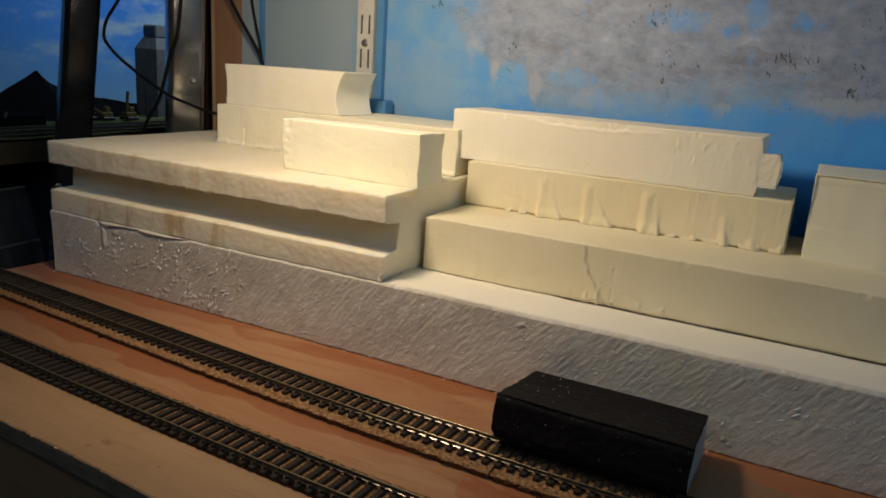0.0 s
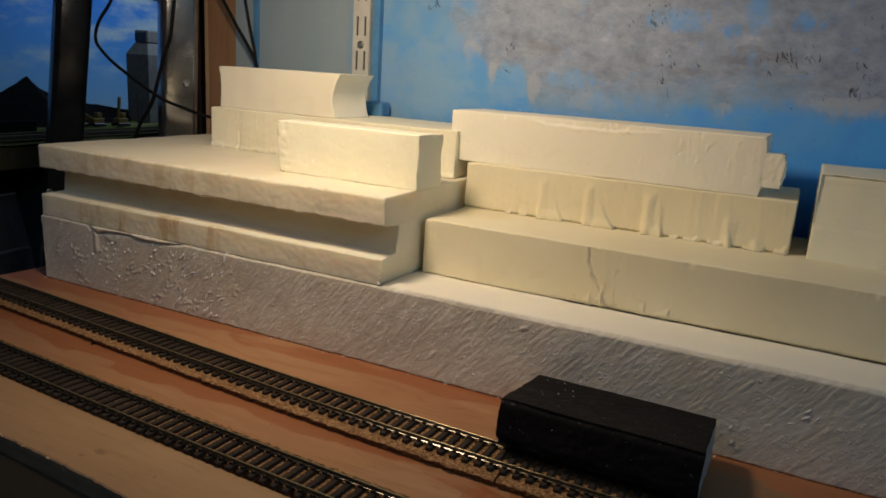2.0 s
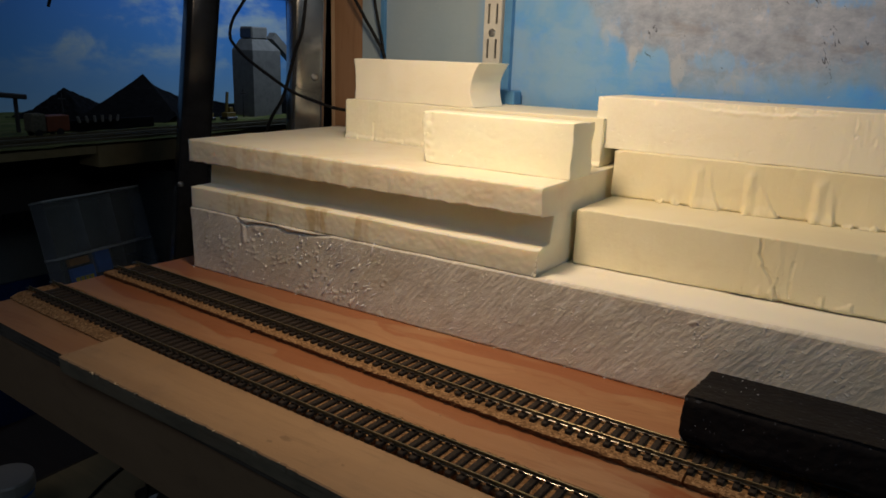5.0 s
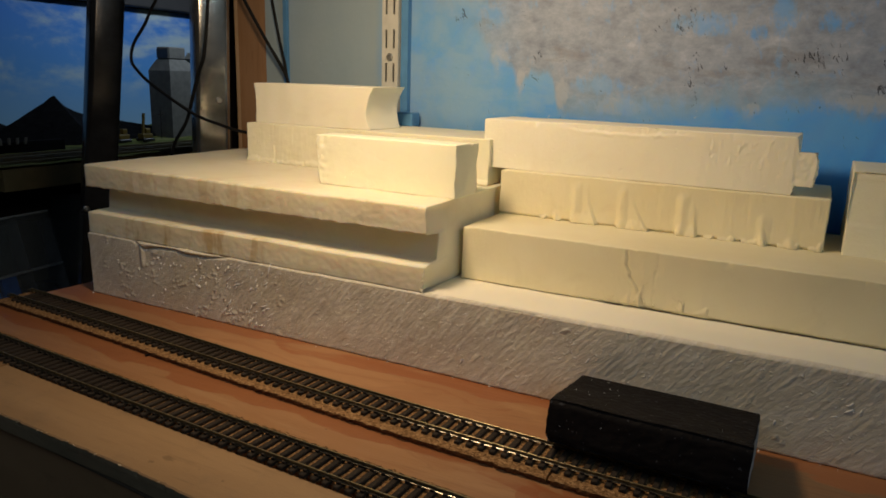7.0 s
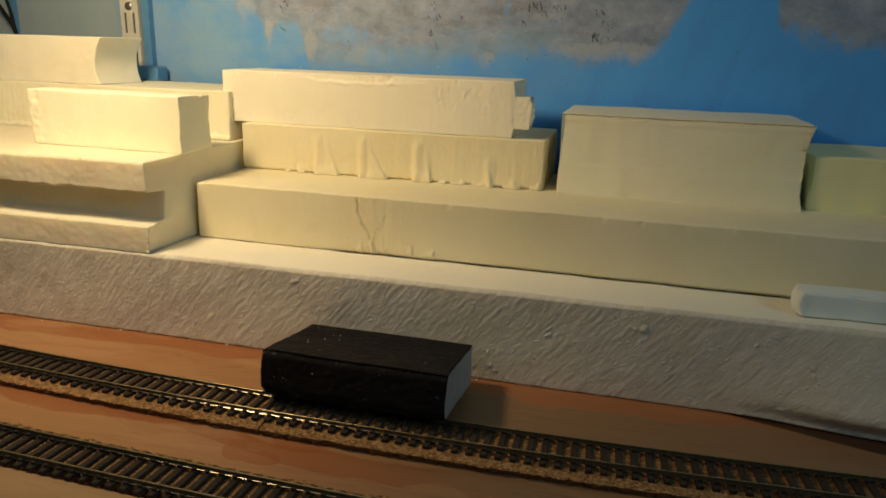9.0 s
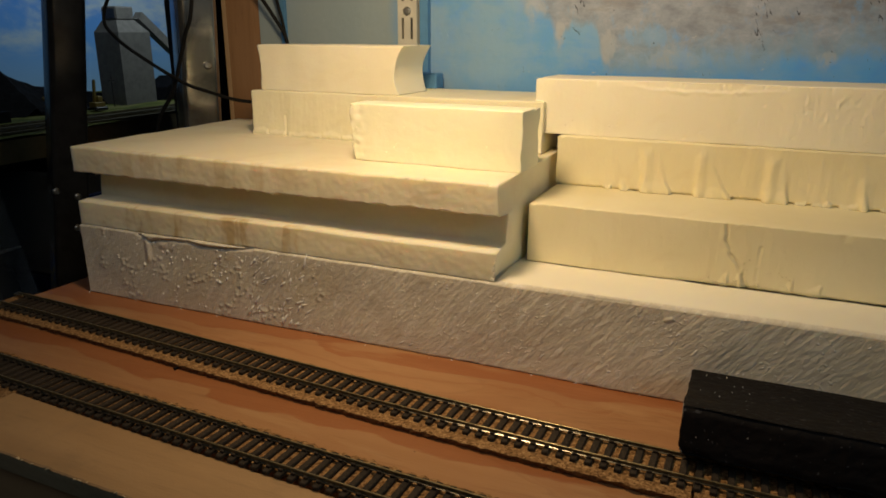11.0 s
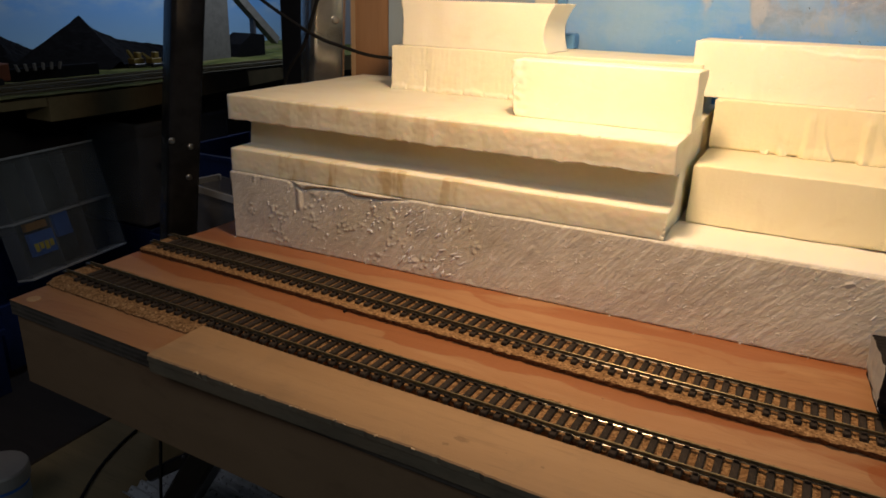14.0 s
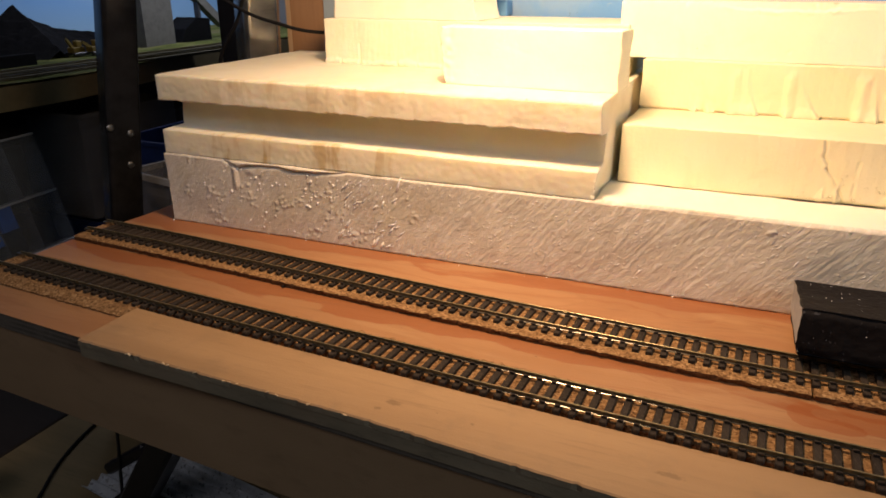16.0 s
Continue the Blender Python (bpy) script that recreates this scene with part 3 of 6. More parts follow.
def thing(name, label, category, place=(0, 0, 0), group="", kind=""):
    ob = new(name)
    ob.location = place
    ob.empty_display_size = 0.02
    return tagged(ob, label, category, group, kind)


def box(bm, x0, x1, y0, y1, z0, z1, bevel=0.0, segments=1, turn=None):
    made = bmesh.ops.create_cube(bm, size=1.0)
    m = Matrix.Translation(((x0 + x1) / 2, (y0 + y1) / 2, (z0 + z1) / 2)) @ Matrix.Diagonal((x1 - x0, y1 - y0, z1 - z0, 1))
    bmesh.ops.transform(bm, matrix=(turn or Matrix()) @ m, verts=made["verts"])
    if bevel:
        edges = {e for v in made["verts"] for e in v.link_edges}
        bmesh.ops.bevel(bm, geom=list(edges), offset=bevel, segments=segments, profile=0.5, affect="EDGES")
    return bm


def boxed(*args, **kw):
    return box(bmesh.new(), *args, **kw)


def turned(bm, profile, sides=32, m=None):
    """Adds a solid of revolution about z from (radius, height) pairs."""
    rings = []
    for r, z in profile:
        rings.append([bm.verts.new((m or Matrix()) @ Vector((r * math.cos(2 * math.pi * k / sides), r * math.sin(2 * math.pi * k / sides), z))) for k in range(sides)])
    for a, b in zip(rings, rings[1:]):
        for k in range(sides):
            bm.faces.new((a[k], a[(k + 1) % sides], b[(k + 1) % sides], b[k]))
    bm.faces.new(rings[0][::-1])
    bm.faces.new(rings[-1])
    return bm


def prism(bm, outline, low, high, axis="z"):
    """Adds a closed outline drawn out from low to high along an axis."""
    def at(a, b, c):
        return {"z": (a, b, c), "y": (a, c, b), "x": (c, a, b)}[axis]

    lower = [bm.verts.new(at(a, b, low)) for a, b in outline]
    upper = [bm.verts.new(at(a, b, high)) for a, b in outline]
    bm.faces.new(lower[::-1])
    bm.faces.new(upper)
    for k in range(len(outline)):
        j = (k + 1) % len(outline)
        bm.faces.new((lower[k], lower[j], upper[j], upper[k]))
    bmesh.ops.recalc_face_normals(bm, faces=bm.faces[:])
    return bm


def cable(name, points, radius, material, parent=None, label=""):
    """A round cable through points, as a mesh."""
    bm = bmesh.new()
    pts = [Vector(p) for p in points]
    fine = []
    for k in range(len(pts) - 1):
        a, b, c, d = pts[max(k - 1, 0)], pts[k], pts[k + 1], pts[min(k + 2, len(pts) - 1)]
        for s in range(8):
            t = s / 8
            fine.append(0.5 * ((2 * b) + (c - a) * t + (2 * a - 5 * b + 4 * c - d) * t * t + (3 * b - a - 3 * c + d) * t ** 3))
    fine.append(pts[-1])
    rings = []
    for k, p in enumerate(fine):
        ahead = (fine[min(k + 1, len(fine) - 1)] - fine[max(k - 1, 0)]).normalized()
        side = ahead.cross(Vector((0.3, 0.5, 0.81))).normalized()
        over = ahead.cross(side)
        rings.append([bm.verts.new(p + radius * (math.cos(s * math.pi / 4) * side + math.sin(s * math.pi / 4) * over)) for s in range(8)])
    for a, b in zip(rings, rings[1:]):
        for s in range(8):
            bm.faces.new((a[s], a[(s + 1) % 8], b[(s + 1) % 8], b[s]))
    bm.faces.new(rings[0][::-1])
    bm.faces.new(rings[-1])
    bmesh.ops.recalc_face_normals(bm, faces=bm.faces[:])
    return part(name, bm, material, parent, label, smooth=True)


def ticks(length, cell):
    """Places along an edge: even cells, with narrow ones at both ends."""
    count = max(1, round(length / cell))
    inner = [length * k / count for k in range(1, count)]
    rim = min(0.0009, length / 5)
    return [0.0, rim, *[v for v in inner if rim * 1.6 < v < length - rim * 1.6], length - rim, length]


def crumbly(name, size, cells, material, shape, label, category, group=""):
    """A block of foam from 0 to size, with a finely divided skin; shape(p, at_left, at_right, at_front, at_back, at_base, at_top) moves each point."""
    axes = [ticks(s, c) for s, c in zip(size, cells)]
    last = [len(a) - 1 for a in axes]
    index, verts, faces = {}, [], []

    def vert(i, j, k):
        key = (i, j, k)
        if key not in index:
            p = Vector((axes[0][i], axes[1][j], axes[2][k]))
            index[key] = len(verts)
            verts.append(shape(p, i == 0, i == last[0], j == 0, j == last[1], k == 0, k == last[2]))
        return index[key]

    for i in range(last[0]):
        for k in range(last[2]):
            faces.append((vert(i, 0, k), vert(i + 1, 0, k), vert(i + 1, 0, k + 1), vert(i, 0, k + 1)))
            faces.append((vert(i, last[1], k), vert(i, last[1], k + 1), vert(i + 1, last[1], k + 1), vert(i + 1, last[1], k)))
        for j in range(last[1]):
            faces.append((vert(i, j, 0), vert(i, j + 1, 0), vert(i + 1, j + 1, 0), vert(i + 1, j, 0)))
            faces.append((vert(i, j, last[2]), vert(i + 1, j, last[2]), vert(i + 1, j + 1, last[2]), vert(i, j + 1, last[2])))
    for j in range(last[1]):
        for k in range(last[2]):
            faces.append((vert(0, j, k), vert(0, j, k + 1), vert(0, j + 1, k + 1), vert(0, j + 1, k)))
            faces.append((vert(last[0], j, k), vert(last[0], j + 1, k), vert(last[0], j + 1, k + 1), vert(last[0], j, k + 1)))
    me = bpy.data.meshes.new(name)
    me.from_pydata(verts, [], faces)
    ob = new(name, finish(me, material, True))
    return tagged(ob, label, category, group)


def n1(x, y=0.0, z=0.0):
    return noise.noise(Vector((x, y, z)))


def wander(p, scale, amount):
    """A soft, random shift of a point."""
    q = p * scale
    return Vector((n1(q.x, q.y, q.z), n1(q.x + 31, q.y, q.z), n1(q.x, q.y + 57, q.z))) * amount


def bump_at(v, centre, width):
    """1 at the centre, falling smoothly to 0 at width."""
    t = abs(v - centre) / width
    return 0.0 if t >= 1 else (1 - t * t) ** 2


def ease(v, low, high):
    t = min(1.0, max(0.0, (v - low) / (high - low)))
    return t * t * (3 - 2 * t)


# ---- the room ----
WALL_SLOPE = -0.033
wall = part("wall_north", boxed(0.0135, 1.9, 0.0, 0.02, -1.0, 1.35), MURAL)
wall.location = (0.0, 0.2175, 0)
wall.rotation_euler.z = WALL_SLOPE
tagged(wall, "plaster wall hand-painted as blue sky with grey clouds", "wall", kind="structure")


def room_wall(name, *size):
    tagged(part(name, boxed(*size), ROOM_WALL), "plain dim room wall", "wall", kind="structure")


room_wall("wall_west", -1.46, -1.40, -2.4, 1.95, -1.0, 1.35)
room_wall("wall_south", -1.46, 2.3, -2.46, -2.4, -1.0, 1.35)
room_wall("wall_east", 1.9, 1.96, -2.4, 0.3, -1.0, 1.35)
room_wall("wall_far", -1.46, 0.02, 1.9, 1.96, -1.0, 1.35)
room_wall("wall_return", 0.012, 0.03, 0.24, 1.9, -1.0, 1.35)
tagged(part("ceiling", boxed(-1.5, 2.4, -2.5, 2.0, 1.35, 1.40), ROOM_WALL), "plain dim ceiling", "ceiling", kind="structure")
tagged(part("floor", boxed(-1.5, 2.4, -2.5, 2.0, -1.04, -1.0), ROOM_FLOOR), "dark bare floor", "floor", kind="structure")


def wall_y(x):
    return 0.2175 + WALL_SLOPE * x


def build_upright():
    """A slotted shelf standard screwed to the wall."""
    up = thing("shelf_upright", "off-white slotted metal shelf upright screwed to the wall", "shelf upright", (0.176, wall_y(0.176) - 0.0005, 0))
    bm = bmesh.new()
    half, deep = 0.0088, 0.009
    columns = [-half, -0.0052, -0.0030, 0.0030, 0.0052, half]
    rows = [0.150]
    pitch, slot = 0.0305, 0.0170
    z = 0.1555
    while z < 0.62:
        rows += [z, z + slot]
        z += pitch
    rows.append(0.64)
    grid = [[bm.verts.new((x, -deep, z)) for z in rows] for x in columns]
    for i in range(5):
        for k in range(len(rows) - 1):
            if i in (1, 3) and k % 2 == 1:
                continue
            bm.faces.new((grid[i][k], grid[i + 1][k], grid[i + 1][k + 1], grid[i][k + 1]))
    made = bmesh.ops.extrude_face_region(bm, geom=bm.faces[:])
    bmesh.ops.translate(bm, vec=(0, 0.0016, 0), verts=[v for v in made["geom"] if isinstance(v, bmesh.types.BMVert)])
    box(bm, -half, -half + 0.0016, -deep + 0.0016, 0, 0.150, 0.64)
    box(bm, half - 0.0016, half, -deep + 0.0016, 0, 0.150, 0.64)
    bmesh.ops.recalc_face_normals(bm, faces=bm.faces[:])
    part("channel", bm, UPRIGHT_PAINT, up)
    # dark sheet behind the slots, in place of their shade
    part("channel_shade", boxed(-half + 0.0017, half - 0.0017, -0.0012, -0.0002, 0.151, 0.63), SLOT_DARK, up, "dark sheet for the shade inside the channel")
    for z in (0.2085, 0.391):
        bm = turned(bmesh.new(), [(0.0036, 0.0), (0.0036, 0.0008), (0.0026, 0.0018), (0.0010, 0.0019)], 20, Matrix.Translation((0, -deep + 0.0003, z)) @ Matrix.Rotation(radians(90), 4, "X"))
        part("screw", bm, SCREW_METAL, up, "round zinc screw head")
    return up


build_upright()
trim = part("trim", boxed(0.1865, 0.1940, -0.006, 0.0, 0.10, 1.3), BLUE_TRIM)
trim.location = (0, wall_y(0.192) - 0.0005, 0)
tagged(trim, "narrow blue-painted strip beside the shelf upright", "trim", kind="structure")
trim = part("trim", boxed(0.0415, 0.0460, -0.004, 0.0, 0.10, 1.3), BLUE_TRIM)
trim.location = (0, wall_y(0.044) - 0.0005, 0)
tagged(trim, "thin blue-painted wall strip", "trim", kind="structure")
# fills the dark blue patch at the upright's lower end
tagged(part("cleat", boxed(0.184, 0.208, 0.190, 0.2055, 0.146, 0.1585, bevel=0.001), BLUE_TRIM), "small blue block against the wall beside the foot of the shelf upright", "cleat")
timber = prism(bmesh.new(), [(-0.0340, 0.239), (-0.0340, 0.2228), (-0.0332, 0.2213), (-0.0265, 0.2193), (0.0122, 0.2193), (0.0127, 0.2200), (0.0127, 0.239)], -1.0, 1.35)
for f in timber.faces:
    f.material_index = int(f.normal.x < -0.1 and f.normal.y < -0.1)
timber = part("timber_post", timber, [POST_WOOD, POST_PALE])
tagged(timber, "raw brown timber post with a pale planed corner", "post")


def build_tube(name, x, y, side, turn, lean, material, label, bolts):
    """A square steel tube with rounded corners, through (x, y) at the bench's height; lean: its run along x and y for each metre up;
    bolts: (face, across, height), face 0 to the room, 1 to the other layout."""
    tube = thing(name, label, "pole", (x - lean[0], y - lean[1], -1.0))
    tilt = Vector((0, 0, 1)).rotation_difference(Vector((*lean, 1)).normalized()).to_matrix().to_4x4()
    tube.rotation_euler = (tilt @ Matrix.Rotation(radians(turn), 4, "Z")).to_euler()
    h = side / 2
    bm = boxed(-h, h, -h, h, 0.0, 2.345)
    bmesh.ops.bevel(bm, geom=[e for e in bm.edges if abs(e.verts[0].co.z - e.verts[1].co.z) > 1], offset=side * 0.17, segments=7, profile=0.5, affect="EDGES")
    part("pipe", bm, material, tube, smooth=True)
    for face, across, z in bolts:
        m = Matrix.Rotation(radians(-90 * face), 4, "Z") @ Matrix.Translation((h - 0.0002, across, z + 1.0)) @ Matrix.Rotation(radians(90), 4, "Y")
        part("bolt", turned(bmesh.new(), [(0.0040, 0), (0.0040, 0.0010), (0.0024, 0.0022)], 12, m), SCREW_METAL, tube, "small bright bolt")
    return tube


build_tube("steel_pole", -0.0590, 0.2005, 0.0365, -35, (0.05, -0.01), STEEL_TUBE, "shiny worn square steel pole standing beside the post", [(0, 0.006, 0.163), (0, 0.006, 0.36)])
build_tube("dark_pole", -0.284, 0.222, 0.0385, -28, (0.10, 0.06), DARK_TUBE, "dark square steel pole at the end of the bench", [(0, 0.0060, 0.014), (0, -0.0165, 0.021), (0, 0.0050, -0.024)])
tagged(part("dark_post", boxed(-0.210, -0.150, 0.331, 0.369, -1.0, 1.35, bevel=0.002), DARK_WOOD), "dark brown wooden post behind the steel pole", "post")

# ---- the bench ----


def front_y(x):
    """The bench's front edge."""
    return -0.1665 - 0.062 * x


def build_bench():
    bench = thing("bench", "railway bench with reddish stained plywood top and brown fascia", "bench", kind="structure")
    outline = [(-0.034, front_y(-0.034)), (1.10, front_y(1.10)), (1.10, 0.184), (-0.026, 0.214), (-0.030, 0.0), (-0.037, -0.06)]
    bm = prism(bmesh.new(), outline, -0.0095, 0.0)
    for f in bm.faces:
        f.material_index = 0 if f.normal.z > 0.5 else 1
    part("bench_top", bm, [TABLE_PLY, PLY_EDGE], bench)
    bm = prism(bmesh.new(), [(-0.030, front_y(-0.03) + 0.001), (1.10, front_y(1.10) + 0.001), (1.10, front_y(1.10) + 0.019), (-0.030, front_y(-0.03) + 0.019)], -0.0565, -0.0097)
    part("fascia", bm, FASCIA_WOOD, bench, "brown fascia board")
    part("end_board", prism(bmesh.new(), [(-0.030, front_y(-0.03) + 0.0195), (-0.012, front_y(-0.03) + 0.0195), (-0.012, 0.20), (-0.026, 0.20)], -0.0565, -0.0097), FASCIA_WOOD, bench)
    part("back_board", boxed(-0.01, 1.10, 0.164, 0.182, -0.0565, -0.0097), FASCIA_WOOD, bench)
    part("leg", boxed(0.30, 0.34, -0.15, -0.11, -1.0, -0.0097, bevel=0.002), DARK_WOOD, bench)
    part("leg", boxed(0.95, 0.99, -0.15, -0.11, -1.0, -0.0097, bevel=0.002), DARK_WOOD, bench)
    part("leg", boxed(0.95, 0.99, 0.12, 0.16, -1.0, -0.0097, bevel=0.002), DARK_WOOD, bench)
    part("leg", boxed(0.02, 0.06, 0.12, 0.16, -1.0, -0.0097, bevel=0.002), DARK_WOOD, bench)
    ring = turned(bmesh.new(), [(0.0042, 0.0), (0.0042, 0.0005), (0.0030, 0.0006)], 20, Matrix.Translation((-0.022, front_y(-0.02) + 0.0085, 0)))
    part("screw_plug", ring, PALE_PLY, bench)
    return bench


build_bench()


def strip_y(x):
    """The front of the plywood strip."""
    return min(-0.1760 - 0.030 * x, front_y(x) - 0.0012)


def build_strip():
    """The pale plywood strip along the bench's front edge, with a splintered edge."""
    bm = bmesh.new()
    rng = random.Random(5)
    xs = [0.100 + 0.0022 * k for k in range(455)]
    rows = []
    for x in xs:
        chip = max(0.0, rng.gauss(-0.0003, 0.0004))
        f, b = strip_y(x) + chip, track_b(x) - 0.0128
        rows.append([bm.verts.new(p) for p in ((x, f, 0.0002), (x, f + 0.0003 * rng.random(), 0.0028), (x, f + 0.0009, 0.0034), (x, b - 0.0006, 0.0034), (x, b, 0.0030), (x, b, 0.0002))])
    for a, b in zip(rows, rows[1:]):
        for k in range(6):
            bm.faces.new((a[k], b[k], b[(k + 1) % 6], a[(k + 1) % 6])).material_index = int(k == 0)
    bm.faces.new(rows[0])
    bm.faces.new(rows[-1][::-1])
    bmesh.ops.recalc_face_normals(bm, faces=bm.faces[:])
    strip = thing("plywood_strip", "pale plywood strip with a splintered, weathered edge", "plywood strip")
    part("strip_top", bm, [STRIP_PLY, DARK_EDGE], strip)
    bends = (0.1005, 0.2594, 1.09)
    band = [(x, strip_y(x) + 0.0004) for x in bends] + [(x, front_y(x) - 0.0004) for x in (1.09, 0.1005)]
    part("edge_band", prism(bmesh.new(), band, -0.0065, 0.0001), DARK_EDGE, strip, "weathered dark plywood edge")
    rng = random.Random(8)
    for x in (0.1345, 0.1362, 0.159, 0.1612, 0.168, 0.1785, 0.196, 0.199, 0.2035, 0.221, 0.226, 0.243, 0.262, 0.29):
        bm = boxed(-0.0010, 0.0010, -0.0004, 0.0004, -0.0002, 0.0003, bevel=0.0001)
        for v in bm.verts:
            v.co += wander(v.co + Vector((x * 40, 0, 0)), 900, 0.0005)
        chip = part("splinter", bm, SPLINTER, strip, "pale splintered chip")
        chip.location = (x, strip_y(x) + 0.0002, 0.0027 + 0.0008 * rng.random())
        chip.rotation_euler = (rng.uniform(-0.6, 0.6), rng.uniform(-0.5, 0.5), rng.uniform(-0.5, 0.3))
    return strip


# ---- tracks ----
TRACK_A = np.polyfit([-0.035, 0.10, 0.25, 0.34, 0.44, 0.55, 0.63, 1.05], [-0.0445, -0.0535, -0.0620, -0.0680, -0.0725, -0.0715, -0.0690, -0.0500], 4)
TRACK_B = np.polyfit([-0.035, 0.10, 0.25, 0.34, 0.45, 0.63, 1.05], [-0.1165, -0.1245, -0.1325, -0.1370, -0.1405, -0.1420, -0.1280], 3)
CORK_TOP, TIE_TOP, RAIL_TOP, GAUGE, TIE_STEP = 0.0036, 0.0056, 0.0080, 0.0173, 0.0067


def track_a(x):
    return float(np.polyval(TRACK_A, x))


def track_b(x):
    return float(np.polyval(TRACK_B, x))


def tie_mesh():
    """A moulded tie with its four rail chairs."""
    bm = boxed(-0.00158, 0.00158, -0.0133, 0.0133, CORK_TOP - 0.0002, TIE_TOP, bevel=0.00035)
    for side in (-1, 1):
        for lip in (-1, 1):
            y = side * GAUGE / 2 + lip * 0.0015
            box(bm, -0.0011, 0.0011, y - 0.0005, y + 0.0005, TIE_TOP - 0.0001, TIE_TOP + 0.0012)
    me = bpy.data.meshes.new("tie")
    bm.to_mesh(me)
    bm.free()
    return finish(me, TIE)


TIE_MESH = tie_mesh()


def rail_bm(line, offset, x0, x1):
    """A rail of code 83 section along a line."""
    section = [(-0.0009, 0.0), (0.0009, 0.0), (0.0009, 0.0003), (0.0003, 0.0006), (0.0003, 0.0016), (0.00045, 0.0019), (0.0004, 0.0023), (0.00025, 0.0024),
               (-0.00025, 0.0024), (-0.0004, 0.0023), (-0.00045, 0.0019), (-0.0003, 0.0016), (-0.0003, 0.0006), (-0.0009, 0.0003)]
    bm = bmesh.new()
    rings = []
    count = int((x1 - x0) / 0.006)
    for k in range(count + 1):
        x = x0 + (x1 - x0) * k / count
        slope = (line(x + 0.001) - line(x - 0.001)) / 0.002
        side = Vector((-slope, 1, 0)).normalized()
        centre = Vector((x, line(x), TIE_TOP)) + side * (offset + 0.00012 * n1(x * 14, offset * 90))
        rings.append([bm.verts.new(centre + side * s + Vector((0, 0, z))) for s, z in section])
    size = len(section)
    for a, b in zip(rings, rings[1:]):
        for k in range(size):
            bm.faces.new((a[k], a[(k + 1) % size], b[(k + 1) % size], b[k])).material_index = 0 if k in (6, 7, 8) else 2 if k in (2, 12) else 1
    bm.faces.new(rings[0])
    bm.faces.new(rings[-1][::-1])
    bmesh.ops.recalc_face_normals(bm, faces=bm.faces[:])
    return bm


def build_cork(line, x0, x1, label, seed, flank, lip=0.1, trimmed_from=9.0, under=0.0):
    """A strip of cork roadbed with bevelled, crumbled flanks."""
    rng = random.Random(seed)
    bm = bmesh.new()
    rings = []
    count = int((x1 - x0) / 0.0022)
    for k in range(count + 1):
        x = x0 + (x1 - x0) * k / count
        y = line(x)
        r = [rng.gauss(0, 0.00035) for _ in range(6)]
        front = 0.0170
        if x > trimmed_from:
            front, flank = 0.0092, 0.0
        rings.append([bm.verts.new(p) for p in (
            (x, y - front - flank + under + r[0], 0.0001), (x, y - front - 0.0002 - flank + 0.7 * under + r[0], 0.0012), (x, y - front - 0.0002 + r[1] - lip * flank, CORK_TOP - 0.0005 + r[4] * 0.5), (x, y - front + 0.0008 + r[1] - lip * flank, CORK_TOP),
            (x, y + 0.0160 + 1.6 * r[2], CORK_TOP), (x, y + 0.0170 + 1.6 * r[2], CORK_TOP - 0.0006 + r[5]), (x, y + 0.0184 + 1.6 * r[3], 0.0012), (x, y + 0.0184 + 1.6 * r[3], 0.0001))])
    for a, b in zip(rings, rings[1:]):
        for k in range(8):
            bm.faces.new((a[k], b[k], b[(k + 1) % 8], a[(k + 1) % 8])).material_index = int(k < 2 and under > 0)
    bm.faces.new(rings[0])
    bm.faces.new(rings[-1][::-1])
    bmesh.ops.recalc_face_normals(bm, faces=bm.faces[:])
    bed = thing("cork_roadbed", label, "cork roadbed", group="cork strips under the tracks")
    side = bm.copy()
    for mesh, other in ((bm, 1), (side, 0)):
        bmesh.ops.delete(mesh, geom=[f for f in mesh.faces if f.material_index == other], context="FACES")
    part("cork_top", bm, CORK, bed)
    if side.faces:
        for f in side.faces:
            f.material_index = 0
        part("flank", side, SHADED_CORK, bed, "cut flank in shaded cork colour")
    else:
        side.free()
    return bed


def build_track(line, label, x_rail, x_end=1.06):
    track = thing("model_track", label, "model track", group="model tracks on the bench")
    part("rail", rail_bm(line, -GAUGE / 2, x_rail, x_end), [RAIL_HEAD, RAIL_SIDE, RAIL_FOOT], track, "tarnished metal rail")
    part("rail", rail_bm(line, GAUGE / 2, x_rail, x_end), [RAIL_HEAD, RAIL_SIDE, RAIL_FOOT], track, "tarnished metal rail")
    for side in (-1, 1):
        y = line(x_rail + 0.004) + side * GAUGE / 2
        part("rail_joiner", boxed(x_rail - 0.003, x_rail + 0.006, y - 0.0013, y + 0.0013, TIE_TOP - 0.0003, TIE_TOP + 0.0009), JOINER, track)
    return track


CORK_SPLIT = 0.4475
build_cork(track_a, -0.034, CORK_SPLIT - 0.0006, "crumbly brown cork roadbed under the rear track", 1, 0.0021, 1.0, under=0.0008)
build_cork(track_a, CORK_SPLIT + 0.0006, 1.07, "crumbly brown cork roadbed butted against the next strip", 2, 0.0022, 1.0, under=0.0008)
build_cork(track_b, -0.035, 1.07, "crumbly brown cork roadbed under the front track", 3, 0.0050, 0.1, 0.101)
rear_track = build_track(track_a, "model railway track with dark brown ties along the foam", -0.030)
front_track = build_track(track_b, "model railway track with dark brown ties beside the plywood strip", -0.031)
build_strip()
tagged(part("cork_nail", boxed(-0.0006, 0.0006, -0.004, 0.0, 0.0, 0.0012), BLACK_PLASTIC), "small dark pin at the cork's edge", "pin").location = (0.156, track_a(0.156) - 0.0175, 0.0002)

# ---- the foam ----
GROUP = "foam blocks stacked as terraces"


